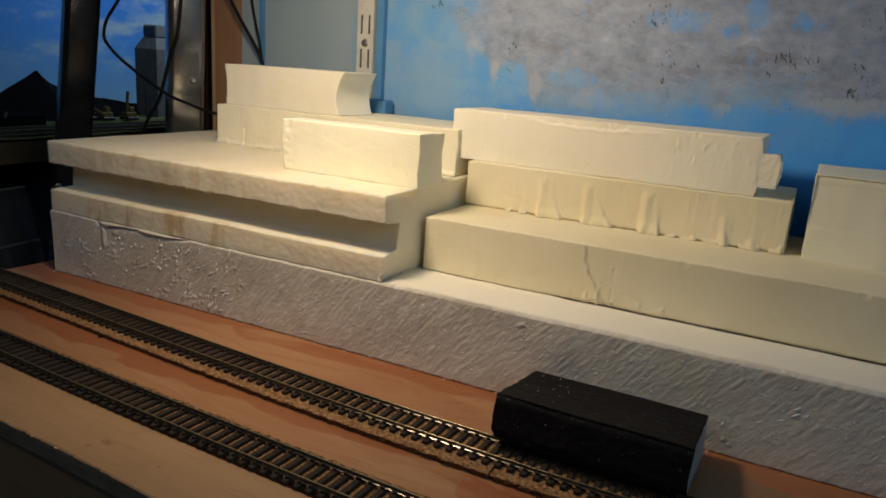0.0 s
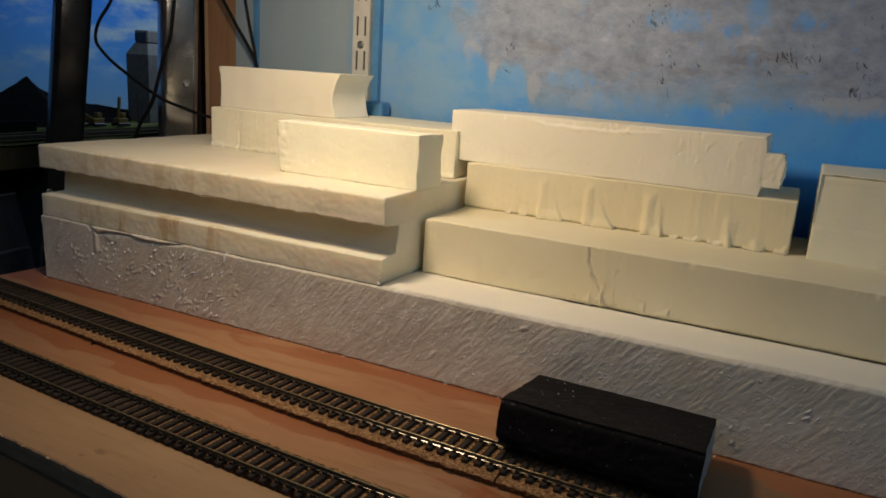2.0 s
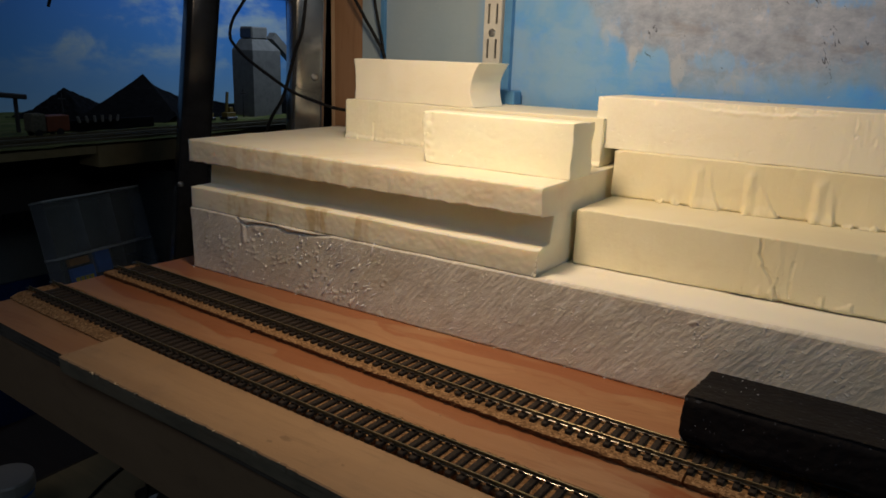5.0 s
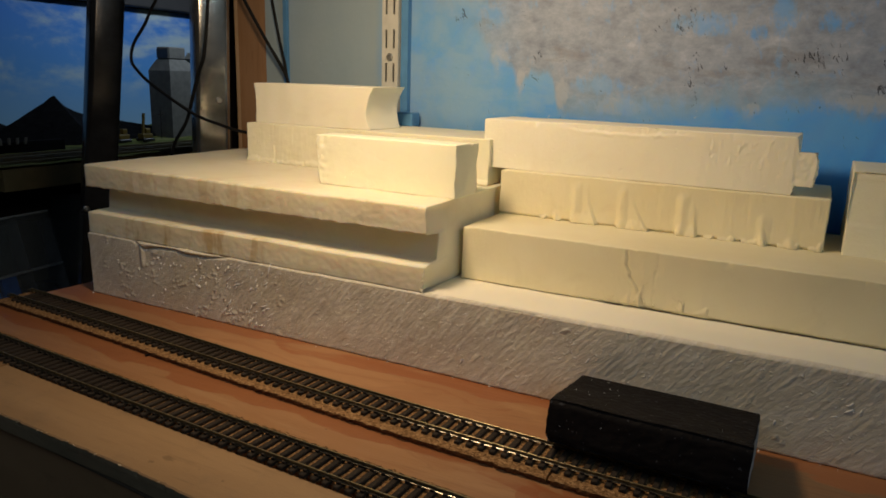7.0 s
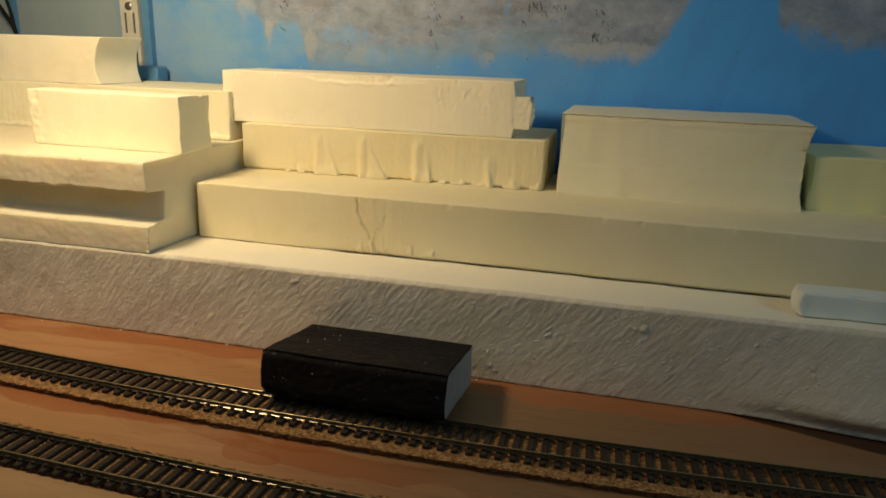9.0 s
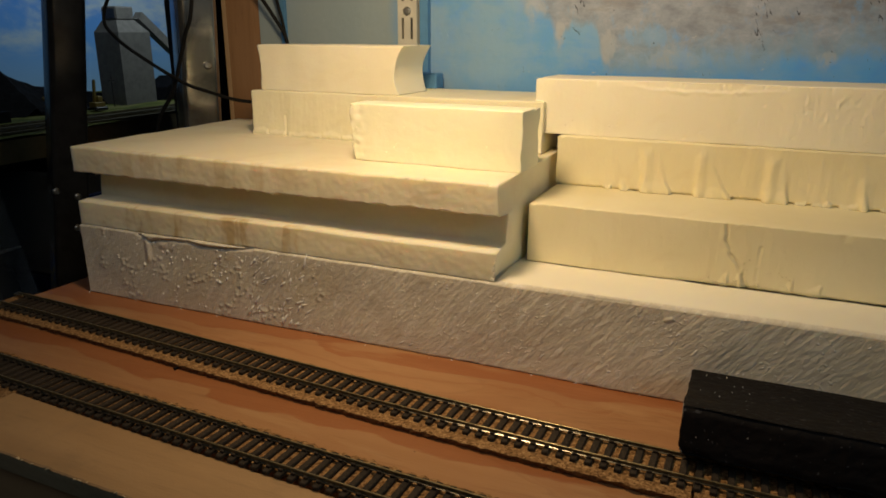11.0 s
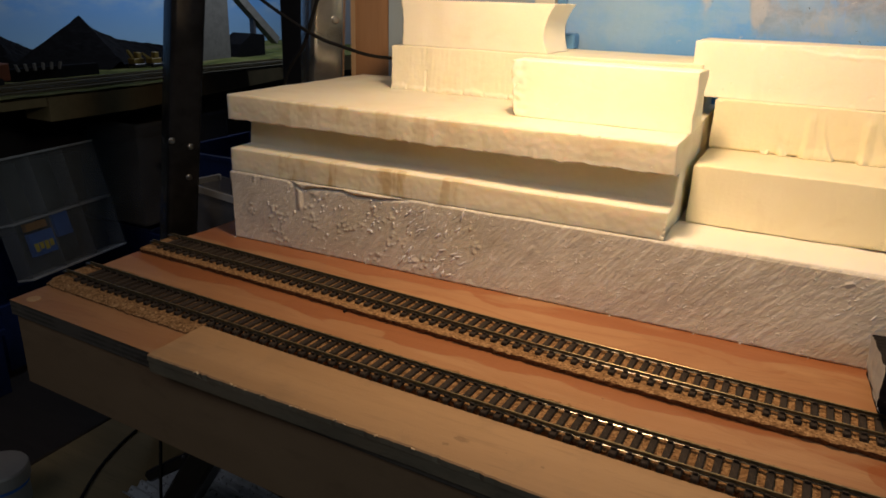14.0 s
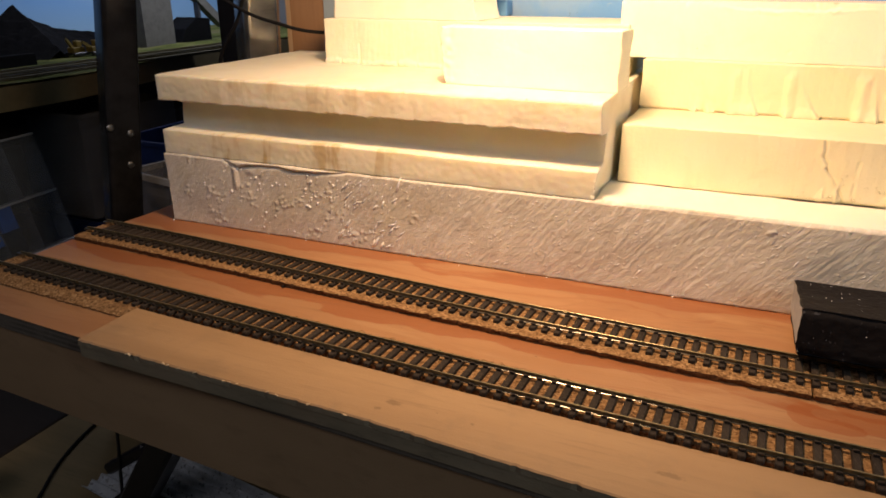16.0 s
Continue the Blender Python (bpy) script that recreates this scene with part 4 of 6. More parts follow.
SEAM = [(0.0, 0.0560), (0.050, 0.0540), (0.060, 0.0525), (0.0685, 0.0480), (0.0745, 0.0500), (0.088, 0.0515), (0.103, 0.0520), (0.114, 0.0500), (0.135, 0.0508), (0.158, 0.0535)]


def polyline_gap(line, x, z):
    """How far a point of a face lies from a line drawn on it."""
    best = 9.0
    for (xa, za), (xb, zb) in zip(line, line[1:]):
        d, e = Vector((xb - xa, zb - za)), Vector((x - xa, z - za))
        t = min(1.0, max(0.0, d.dot(e) / d.dot(d)))
        best = min(best, (e - d * t).length)
    return best


def seam_height(x):
    return float(np.interp(x, [a for a, _ in SEAM], [b for _, b in SEAM]))


def base_shape(p, at_left, at_right, at_front, at_back, at_base, at_top):
    q = p.copy() + wander(p, 40, 0.0005)
    if at_front:
        u, v = p.x * 0.62 + p.z * 0.78, p.z * 0.62 - p.x * 0.78
        # torn ledges along the slant, ragged and broken, weak near the end and at the far side
        share = (0.25 + 0.75 * ease(p.x, 0.07, 0.24)) * (1 - 0.55 * ease(p.x, 0.58, 0.72))
        phase = v / 0.0035 + 0.9 * n1(u * 22, v * 34, 6) + 0.45 * n1(u * 120, v * 120, 2)
        ledge = (phase % 1.0) ** 1.6
        broken = max(0.0, min(1.0, 0.48 + 1.6 * n1(u * 52, v * 120, 15)))
        phase = v / 0.0019 + 0.9 * n1(u * 40, v * 60, 26)
        small = (phase % 1.0) ** 1.4 * max(0.0, 0.25 + 1.7 * n1(u * 120, v * 240, 35))
        deep = -share * (0.00026 * ledge * broken + 0.00020 * small)
        deep += 0.00016 * n1(u * 160, v * 560, 9) + 0.00009 * n1(p.x * 420, p.z * 420, 19) + 0.0008 * n1(p.x * 14, p.z * 22, 5)
        spot = noise.voronoi(Vector((p.x * 300, p.z * 300, 4)))[0][0]
        pop = max(0.0, 0.42 - spot) * (0.0050 if n1(p.x * 60, p.z * 60, 8) > 0.20 + 0.40 * ease(p.x, 0.16, 0.26) else 0.0)
        q.y += deep - min(pop, 0.0006)
        # a wavy seam under the upper edge near the end, with a runnel of glue at its bend
        near = polyline_gap(SEAM, p.x, p.z)
        above = p.z > seam_height(p.x)
        q.y += 0.0022 * max(0.0, 1 - near / 0.0017) * (0.055 < p.x < 0.158)
        if above and 0.045 < p.x < 0.158:
            q.y = p.y - 0.0012 + 0.0022 * max(0.0, 1 - near / 0.0017)
        q.y -= 0.0013 * bump_at(p.x, 0.0655 - 0.10 * max(0.0, p.z - 0.046), 0.0034) * ease(p.z, 0.029, 0.036) * (1 - ease(p.z, 0.0480, 0.0510))
        q.y -= 0.0007 * bump_at(p.x, 0.0790, 0.0060) * bump_at(p.z, 0.0465, 0.0040)
        # towards the far end the foot of the face flares out and turns under
        flare = ease(p.x, 0.652, 0.765)
        q.y -= 0.015 * flare * min(1.0, (0.0535 - p.z) / 0.040) - 0.006 * flare * (1 - ease(p.z, 0.003, 0.011))
    if at_top:
        q.z += 0.0004 * n1(p.x * 30, p.y * 30)
        if at_front:
            q.y += 0.0007
            q.z -= 0.0005 + 0.0006 * n1(p.x * 200)
    if at_base:
        q.z = 0.0002 + (0.0075 * ease(p.x, 0.652, 0.755) if p.y < 0.03 else 0)
        if at_front:
            q.y += 0.0006 + 0.0008 * n1(p.x * 120, 3) + 0.010 * ease(p.x, 0.66, 0.755)
    if at_left:
        q.x += 0.0014 * n1(p.y * 60, p.z * 90) + 0.002 * (1 - p.z / 0.0535)
    return q


BASE_H = 0.0535
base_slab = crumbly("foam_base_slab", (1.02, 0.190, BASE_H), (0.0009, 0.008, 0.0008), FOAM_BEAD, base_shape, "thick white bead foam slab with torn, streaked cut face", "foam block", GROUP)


def scatter_crumbs():
    """Loose crumbs and torn beads standing proud of the cut face, many near the end, long ones along the streaks."""
    rng = random.Random(11)
    verts, faces = [], []
    for _ in range(2000):
        far = rng.random()
        x = 0.006 + 0.20 * rng.random() if far < 0.18 else rng.uniform(0.10, 0.80)
        z = rng.uniform(0.004, 0.050)
        if x < 0.2 and n1(x * 38, z * 38, 8) < -0.05:
            continue
        if x >= 0.2 and n1(x * 26, z * 26, 28) < 0.0 and rng.random() < 0.75:
            continue
        size = min(0.0013, abs(rng.gauss(0.0, 0.00046 if x < 0.20 else 0.00022)) + 0.00016)
        long = 1.0 + 0.8 * rng.random() if x < 0.15 else 2.0 + 4.0 * rng.random()
        angle = radians(51 + rng.gauss(0, 14 if x > 0.15 else 60))
        u, v = Vector((math.cos(angle), 0, math.sin(angle))), Vector((-math.sin(angle), 0, math.cos(angle)))
        at = Vector((x, 0.0002 + 0.0009 * n1(x * 14, z * 22, 5) - 0.015 * ease(x, 0.652, 0.765) * min(1.0, (0.0535 - z) / 0.040), max(z, 0.012 * ease(x, 0.64, 0.66))))
        first = len(verts)
        ring = [at + u * size * long * math.cos(k * math.pi / 3) * rng.uniform(0.7, 1.2) + v * size * math.sin(k * math.pi / 3) * rng.uniform(0.7, 1.2) for k in range(6)]
        verts += [p + Vector((0, 0.0008, 0)) for p in ring]
        high = 1.0 if x < 0.2 else 0.8
        verts += [at + (p - at) * 0.75 + Vector((0, -size * 0.45 * high, 0)) for p in ring]
        verts.append(at + Vector((0, -size * 1.1 * high, 0)) + u * size * 0.3)
        for k in range(6):
            j = (k + 1) % 6
            faces.append((first + k, first + j, first + 6 + j, first + 6 + k))
            faces.append((first + 6 + k, first + 6 + j, first + 12))
    for _ in range(30):
        x, y, size = rng.uniform(0.0, 0.66), -abs(rng.gauss(0.0, 0.0012)) - 0.0002, rng.uniform(0.0002, 0.0006)
        first = len(verts)
        ring = [Vector((x + size * math.cos(k * math.pi / 2.5) * rng.uniform(0.7, 1.3), y + size * math.sin(k * math.pi / 2.5) * rng.uniform(0.7, 1.3), 0.0001)) for k in range(5)]
        verts += ring + [Vector((x, y, size * 1.3))]
        faces += [(first + k, first + (k + 1) % 5, first + 5) for k in range(5)]
    me = bpy.data.meshes.new("crumbs")
    me.from_pydata(verts, [], faces)
    ob = new("crumbs", finish(me, FOAM_CRUMB, True))
    ob.parent = base_slab
    tagged(ob, "loose white foam crumbs", kind="stuff")


scatter_crumbs()


def scatter_chips(parent, material, places, seed, small=0.0004, large=0.0011):
    """Angular crumbs that cling to a cut face: places gives (x, y, z) in metres from the block's corner."""
    rng = random.Random(seed)
    verts, faces = [], []
    for place in places:
        centre, size = Vector(place), rng.uniform(small, large) * rng.uniform(0.5, 0.95)
        first, spin = len(verts), rng.uniform(0, math.pi)
        for k in range(6):
            a, r = spin + k * math.pi / 3, size * rng.uniform(0.6, 1.3)
            verts.append(centre + Vector((1.25 * r * math.cos(a), 0.0006, r * math.sin(a))))
        for k in range(6):
            verts.append(centre + (verts[first + k] - centre) * 0.6 + Vector((0, -0.0004 - size * rng.uniform(0.05, 0.30), 0)))
        verts.append(centre + Vector((0, -size * 0.35, size * 0.1)))
        for k in range(6):
            j = (k + 1) % 6
            faces += [(first + k, first + j, first + 6 + j, first + 6 + k), (first + 6 + k, first + 6 + j, first + 12)]
    me = bpy.data.meshes.new("chips")
    me.from_pydata(verts, [], faces)
    ob = new("chips", finish(me, material, True))
    ob.parent = parent
    return tagged(ob, "tiny torn foam crumbs", kind="stuff")


def strewn(seed, count, x0, x1, z0, z1, y=-0.0002, clump=40.0):
    """Random places on a front face, in clumps."""
    rng = random.Random(seed)
    out = []
    while len(out) < count:
        x, z = rng.uniform(x0, x1), rng.uniform(z0, z1)
        if n1(x * clump, z * clump, seed) > -0.05 or rng.random() < 0.15:
            out.append((x, y + rng.uniform(-0.0003, 0.0002), z))
    return out


def grooved_shape(p, at_left, at_right, at_front, at_back, at_base, at_top):
    """Packing foam with a wide groove along its front and end."""
    q = p.copy() + wander(p, 30, 0.0005)
    z = p.z
    rise = min(1.0, max(0.0, (z - 0.0175) / 0.0185))
    groove = ease(rise, 0.0, 0.07) * (0.88 + 0.12 * rise) * (1 - ease(z, 0.0372, 0.0388))
    if at_front:
        q.y += 0.0180 * groove + 0.0002 * n1(p.x * 130, z * 130) + 0.0002 * n1(p.x * 300, z * 300)
        if 0.039 < z < 0.046:
            q.y += 0.0003 * max(0.0, n1(p.x * 190, 2))
        q.z += (0.0010 * n1(p.x * 90, 7) + 0.0009 * n1(p.x * 260, 3) + 0.0008 * n1(p.x * 620, 13)) * bump_at(z, 0.0395, 0.004)
    elif p.y < 0.045 and (at_left or at_right):
        q.y += 0.0180 * groove * (1 - p.y / 0.045)
    q.x += 0.0062 * ease(z, 0.0175, 0.0190) * (1 - ease(z, 0.0372, 0.0386)) * max(0.0, 1 - p.x / 0.04)
    if at_left:
        q.x += 0.0005 * n1(p.y * 80, z * 80)
    if at_right and p.y < 0.07:
        q.x += 0.001 * n1(p.y * 40, z * 40)
        q.x -= 0.004 * (1 - ease(z, 0.0, 0.018)) * (1 - ease(p.y, 0, 0.05))
    if at_top:
        q.z += 0.0005 * n1(p.x * 25, p.y * 25)
        if at_front:
            q.z -= 0.0005 + 0.0006 * n1(p.x * 160, 4)
            q.y += 0.0005
    q.z += 0.0012 * ease(p.x, 0.2, 0.0) * (z / 0.057)
    return q


ob = crumbly("grooved_foam_slab", (0.327, 0.190, 0.0570), (0.0011, 0.0045, 0.0009), FOAM_STAINED, grooved_shape, "white packing foam slab with a deep groove and brown stains", "foam block", GROUP)
ob.location = (0.001, 0.001, BASE_H + 0.0002)
scatter_chips(ob, FOAM_STAINED, strewn(21, 120, 0.02, 0.325, 0.0392, 0.0420, 0.0004, 25) + strewn(22, 40, 0.01, 0.325, 0.0555, 0.0568, 0.0004, 25) + strewn(23, 40, 0.01, 0.320, 0.0160, 0.0174, 0.0003, 25), 24, 0.0003, 0.0010)
TERRACE = BASE_H + 0.0572


def cut_shape(rough=0.0007, extra=None):
    """The shape of a knife-cut foam block: uneven faces, soft edges."""
    def shape(p, at_left, at_right, at_front, at_back, at_base, at_top):
        q = p.copy() + wander(p, 35, 0.0005)
        if at_front:
            q.y += rough * n1(p.x * 90, p.z * 31.5, 6) + 0.4 * rough * n1(p.x * 340, p.z * 200)
        if at_left or at_right:
            q.x += 1.6 * rough * n1(p.y * 90, p.z * 70, 2)
        if at_top and (at_front or at_left or at_right):
            q.z -= 0.0004 + 0.0005 * n1(p.x * 180, p.y * 180) + 0.0009 * max(0.0, n1(p.x * 420, p.y * 420, 4) - 0.1)
            q.y += 0.0006 * max(0.0, n1(p.x * 420, 9) - 0.05) * at_front
        if at_base:
            q.z = 0.0
        if extra:
            extra(p, q, at_left, at_right, at_front, at_back, at_base, at_top)
        return q
    return shape


def foam_block(name, size, place, material, label, cells=(0.003, 0.006, 0.002), turn=0.0, **kw):
    ob = crumbly(name, size, cells, material, cut_shape(**kw), label, "foam block", GROUP)
    ob.location = place
    ob.rotation_euler.z = radians(turn)
    return ob


CRACK = [(0.1140, 0.0375), (0.1152, 0.031), (0.1148, 0.027), (0.1180, 0.0215), (0.1172, 0.020), (0.1225, 0.0135), (0.1240, 0.010), (0.1262, 0.0055), (0.1290, 0.0)]
SCORE = [(0.1335, 0.0285), (0.1330, 0.018), (0.1327, 0.0)]


def striated(p, amount, long=30.0):
    """Fine upright marks of the saw on a cut face."""
    return amount * (n1(p.x * 330, p.z * long, 41) + 0.6 * n1(p.x * 760, p.z * long * 1.6, 47))


def nibbled(p, q, top, seed, amount, x0=-1.0, x1=9.0):
    """Small bites out of the upper front edge."""
    bite = max(0.0, n1(p.x * 130, seed) + 0.5 * n1(p.x * 420, seed + 3) - 0.12) * ease(p.x, x0, x0 + 0.01) * (1 - ease(p.x, x1 - 0.01, x1))
    reach = ease(p.z, top - 0.0055, top - 0.0005)
    q.y += amount * bite * reach
    q.z -= 0.45 * amount * bite * ease(p.z, top - 0.0012, top)


def cracked(p, q, at_left, at_right, at_front, at_back, at_base, at_top):
    """The jagged crack with its lifted lip, the straight score beside it and torn flaps low down."""
    if not at_front:
        return
    q.y += 0.0018 * (1 - ease(p.z, 0.0007, 0.0014)) * ease(p.x, 0.06, 0.14)
    near = polyline_gap(CRACK, p.x, p.z)
    side = p.x - float(np.interp(-p.z, [-b for _, b in CRACK], [a for a, _ in CRACK]))
    q.y += 0.0015 * max(0.0, 1 - near / 0.0009) * (0.75 + 0.6 * n1(p.z * 260, 7))
    if -0.0050 < side < -0.0003:
        q.y -= 0.0006 * ease(side, -0.0050, -0.0008) * ease(p.z, 0.002, 0.008) * (0.6 + 0.8 * n1(p.z * 150, 3))
    if polyline_gap(SCORE, p.x, p.z) < 0.0005:
        q.y += 0.0008 * max(0.0, 0.45 + 1.2 * n1(p.z * 400, 3))
    for x0, x1, high in ((0.1120, 0.1180, 0.009), (0.1205, 0.1250, 0.012), (0.1440, 0.1510, 0.010), (0.1530, 0.1650, 0.007)):
        if x0 < p.x < x1 and p.z < high:
            t = (p.x - x0) / (x1 - x0)
            q.y -= 0.0013 * t * (1 - ease(p.z, high * t * 0.8, high * t + 0.0008)) * (0.7 + 0.6 * n1(p.x * 300, p.z * 300))
    q.y += striated(p, 0.00014 * (1 - 0.75 * ease(p.x, 0.12, 0.20)), 45)
    nibbled(p, q, 0.0370, 12, 0.0012, 0.14)


long_block = foam_block("long_foam_block", (0.69, 0.135, 0.0370), (0.3325, 0.0475, BASE_H + 0.0006), FOAM_CREAM, "long cream foam block with a jagged crack in its face", (0.0008, 0.006, 0.0008), -1.0, extra=cracked, rough=0.00022)
LEDGE = BASE_H + 0.0376
scatter_chips(long_block, FOAM_CREAM, strewn(32, 26, 0.104, 0.150, 0.001, 0.018, -0.0006, 60), 33, 0.0003, 0.0010)

# hanging flaps: the upright left edge, the right edge at the top and at the foot, height of the top, lift
FLAPS = [(0.0575, 0.0682, 0.0768, 0.0300, 1.0), (0.0912, 0.1000, 0.1140, 0.0305, 1.0), (0.1318, 0.1422, 0.1452, 0.0290, 1.1), (0.1838, 0.1856, 0.1890, 0.0215, 0.9), (0.2005, 0.2030, 0.2072, 0.0095, 0.7), (0.0440, 0.0455, 0.0495, 0.0085, 0.6)]
# skirts at the foot between them: from, to, height
SKIRTS = [(0.0330, 0.0385, 0.0032), (0.0440, 0.0500, 0.0030), (0.1490, 0.1560, 0.0030), (0.1585, 0.1700, 0.0036), (0.1735, 0.1890, 0.0050), (0.1950, 0.2085, 0.0050), (0.2130, 0.2215, 0.0060)]


def dripping(p, q, at_left, at_right, at_front, at_back, at_base, at_top):
    """Torn skin that hangs down the face in flaps: a rounded fold on one side, a sharp torn edge on the other, feet that stand out."""
    if not at_front:
        return
    out = 0.0
    for x0, x_top, x_low, top, lift in FLAPS:
        t = max(0.0, min(1.0, 1 - p.z / top))
        end = x_top + (x_low - x_top) * t ** 2.0 + 0.0007 * n1(p.z * 170, x0 * 90)
        start = x0 - 0.0006 * t + 0.0003 * n1(p.z * 120, x0 * 40)
        fade = ease(top - p.z, -0.001, 0.006)
        inside = ease(p.x, start - 0.0012, start + 0.0022) * (1 - ease(p.x, end - 0.0006 - 0.0030 * (1 - t), end + 0.0007 + 0.0022 * (1 - t)))
        fold = bump_at(p.x, start + 0.0026, 0.0050)
        rim = ease(p.x, end - 0.0042, end - 0.0004) * (1 - ease(p.x, end - 0.0003, end + 0.0004))
        foot = 1 - ease(p.z, 0.0015, 0.0085)
        out = max(out, lift * fade * (inside * (0.0002 + 0.0014 * t * t + 0.0013 * foot) + 0.0011 * fold + 0.0006 * rim * t))
    for x0, x1, high in SKIRTS:
        t = (p.x - x0) / (x1 - x0)
        if 0 < t < 1:
            rise = high * (0.35 + 0.65 * t) * (0.8 + 0.6 * n1(p.x * 380, 8))
            out = max(out, 0.0019 * (0.5 + 0.5 * t) * (1 - ease(p.z, rise * 0.7, rise + 0.0005)) * min(1.0, 8 * (1 - t)))
    q.y -= out * (0.92 + 0.25 * n1(p.x * 200, p.z * 110, 3))
    if p.z < 0.0012:
        q.y += 0.0016 if out < 0.0008 else -0.0004 * n1(p.x * 400, 5)
    q.y += striated(p, 0.00015, 26)


draped = foam_block("draped_foam_block", (0.222, 0.078, 0.0335), (0.3335, 0.109, LEDGE), FOAM_CREAM, "cream foam block with torn skin hanging in folds", (0.0006, 0.006, 0.0006), -0.8, extra=dripping, rough=0.0004)


def notched(p, q, at_left, at_right, at_front, at_back, at_base, at_top):
    """A tongue left standing at the far end, bites and curls along the upper edge, upright gouges beside the tongue."""
    if p.x > 0.200:
        s = ease(p.x, 0.2180, 0.2192)
        q.z = q.z * (1 - s) + s * (0.0062 + (p.z / 0.037) * 0.0212)
        q.y = q.y * (1 - s) + s * (0.0002 + p.y * 0.16)
        if at_right:
            q.x += 0.001 * n1(p.z * 160, 3) - 0.003 * (abs(p.z / 0.037 - 0.5) * 2) ** 3
    if at_front:
        torn = bump_at(p.x, 0.108, 0.055)
        bite = max(0.0, n1(p.x * 120, 4) + 0.6 * n1(p.x * 330, 14) + 0.1)
        # a torn layer along the upper edge: a ragged line, set back above it, with a curled lip below
        tear = 0.0338 - 0.0022 * torn + 0.0016 * n1(p.x * 70, 2) + 0.0007 * n1(p.x * 260, 12)
        q.y += (0.0010 + 0.0012 * bite) * min(1.0, 1.6 * torn) * ease(p.z, tear, tear + 0.0008)
        q.y -= 0.0007 * min(1.0, 1.6 * torn) * max(0.0, 0.4 + 1.3 * n1(p.x * 110, 33)) * bump_at(p.z, tear - 0.0007, 0.0022)
        ticks_at = bump_at(p.x, 0.186, 0.040) * ease(p.z, 0.014, 0.020) * (1 - ease(p.z, 0.033, 0.036))
        q.y -= 0.0016 * max(0.0, n1(p.x * 420, p.z * 160, 51) - 0.26) * ticks_at
        q.y += 0.0008 * max(0.0, n1(p.x * 340, p.z * 160, 55) - 0.2) * ticks_at
        spot = noise.voronoi(Vector((p.x * 210, p.z * 210, 2)))[0][0]
        if n1(p.x * 34, p.z * 44, 3) > 0.12:
            q.y += 0.0012 * max(0.0, 0.22 - spot) / 0.22 * 0.5
        if p.x > 0.2165:
            q.y -= 0.0004 * n1(p.x * 420, p.z * 190, 5)
        q.y += striated(p, 0.00010)
        nibbled(p, q, 0.0370, 6, 0.0012, 0.03)


upper = foam_block("upper_foam_block", (0.2310, 0.050, 0.0370), (0.3145, 0.1175, LEDGE + 0.0336), FOAM_PALE, "pale cream foam block with a broken tongue at its end", (0.0007, 0.006, 0.0007), -2.2, extra=notched, rough=0.0003)


def flaking(p, q, at_left, at_right, at_front, at_back, at_base, at_top):
    """A loose skirt of skin along the foot, slit here and there."""
    if not at_front:
        return
    high = 0.0050 + 0.0035 * n1(p.x * 60, 5) + 0.0012 * n1(p.x * 260, 9)
    slit = min(abs(p.x - c) for c in (0.0150, 0.0315, 0.0335, 0.0665, 0.0840, 0.1050))
    q.y -= (0.0016 + 0.0012 * n1(p.x * 90, 15)) * (1 - ease(p.z, high * 0.4, high)) * ease(slit, 0.0002, 0.0014)
    if p.z < 0.0014:
        q.y += 0.0022 * max(0.0, n1(p.x * 240, 2))
    if abs(p.x - 0.0325) < 0.0006 and p.z < 0.017:
        q.y += 0.0010
    q.y += striated(p, 0.00020)


def waisted(amount, length):
    def extra(p, q, at_left, at_right, at_front, at_back, at_base, at_top):
        z = p.z / 0.0355
        right, left = max(0.0, 1 - (length - p.x) / 0.03), max(0.0, 1 - p.x / 0.03)
        hollow = 1 - (2 * z - 1) ** 2
        q.x -= right * (amount * hollow - amount * 0.6 * z)
        q.x += left * (amount * 0.25 * hollow - amount * 0.2 * z)
        if at_left:
            q.x += 0.0008 * n1(p.y * 120, p.z * 140)
    return extra


back = foam_block("back_foam_block", (0.245, 0.080, 0.0355), (0.0765, 0.1155, TERRACE), FOAM_BLEACHED, "cream foam block with a flaking lower edge", (0.0008, 0.006, 0.0008), -0.8, rough=0.0004, extra=flaking)
foam_block("top_foam_block", (0.126, 0.048, 0.0355), (0.0845, 0.1185, TERRACE + 0.0357), FOAM_PALE, "pale cream foam block with hollowed ends", (0.003, 0.006, 0.0016), -1.0, extra=waisted(0.006, 0.126), rough=0.0005)


def trimmed(p, q, at_left, at_right, at_front, at_back, at_base, at_top):
    z = p.z / 0.0367
    q.x += max(0.0, 1 - p.x / 0.03) * (0.0042 * (1 - z) + 0.0015 * bump_at(z, 0.95, 0.12) - 0.001)
    if at_left:
        q.x += 0.0014 * n1(p.z * 170, p.y * 90) + 0.0014 * n1(p.z * 420, p.y * 300)
    if at_front and p.x < 0.016:
        q.y += 0.0022 * max(0.0, n1(p.x * 210, p.z * 210, 61) + 0.1) * (1 - ease(p.x, 0.004, 0.016))
    if at_right:
        q.x += 0.0006 * n1(p.z * 140, p.y * 140)
    if at_front and 0.034 < p.x < 0.062:
        q.y += 0.0006 * max(0.0, 1 - abs(p.z - 0.0255 + 0.35 * (p.x - 0.048)) / 0.0012) * max(0.0, n1(p.x * 300, 2) + 0.3)
    if at_top:
        q.z -= 0.0012 * ease(p.y, 0.02, 0.025)


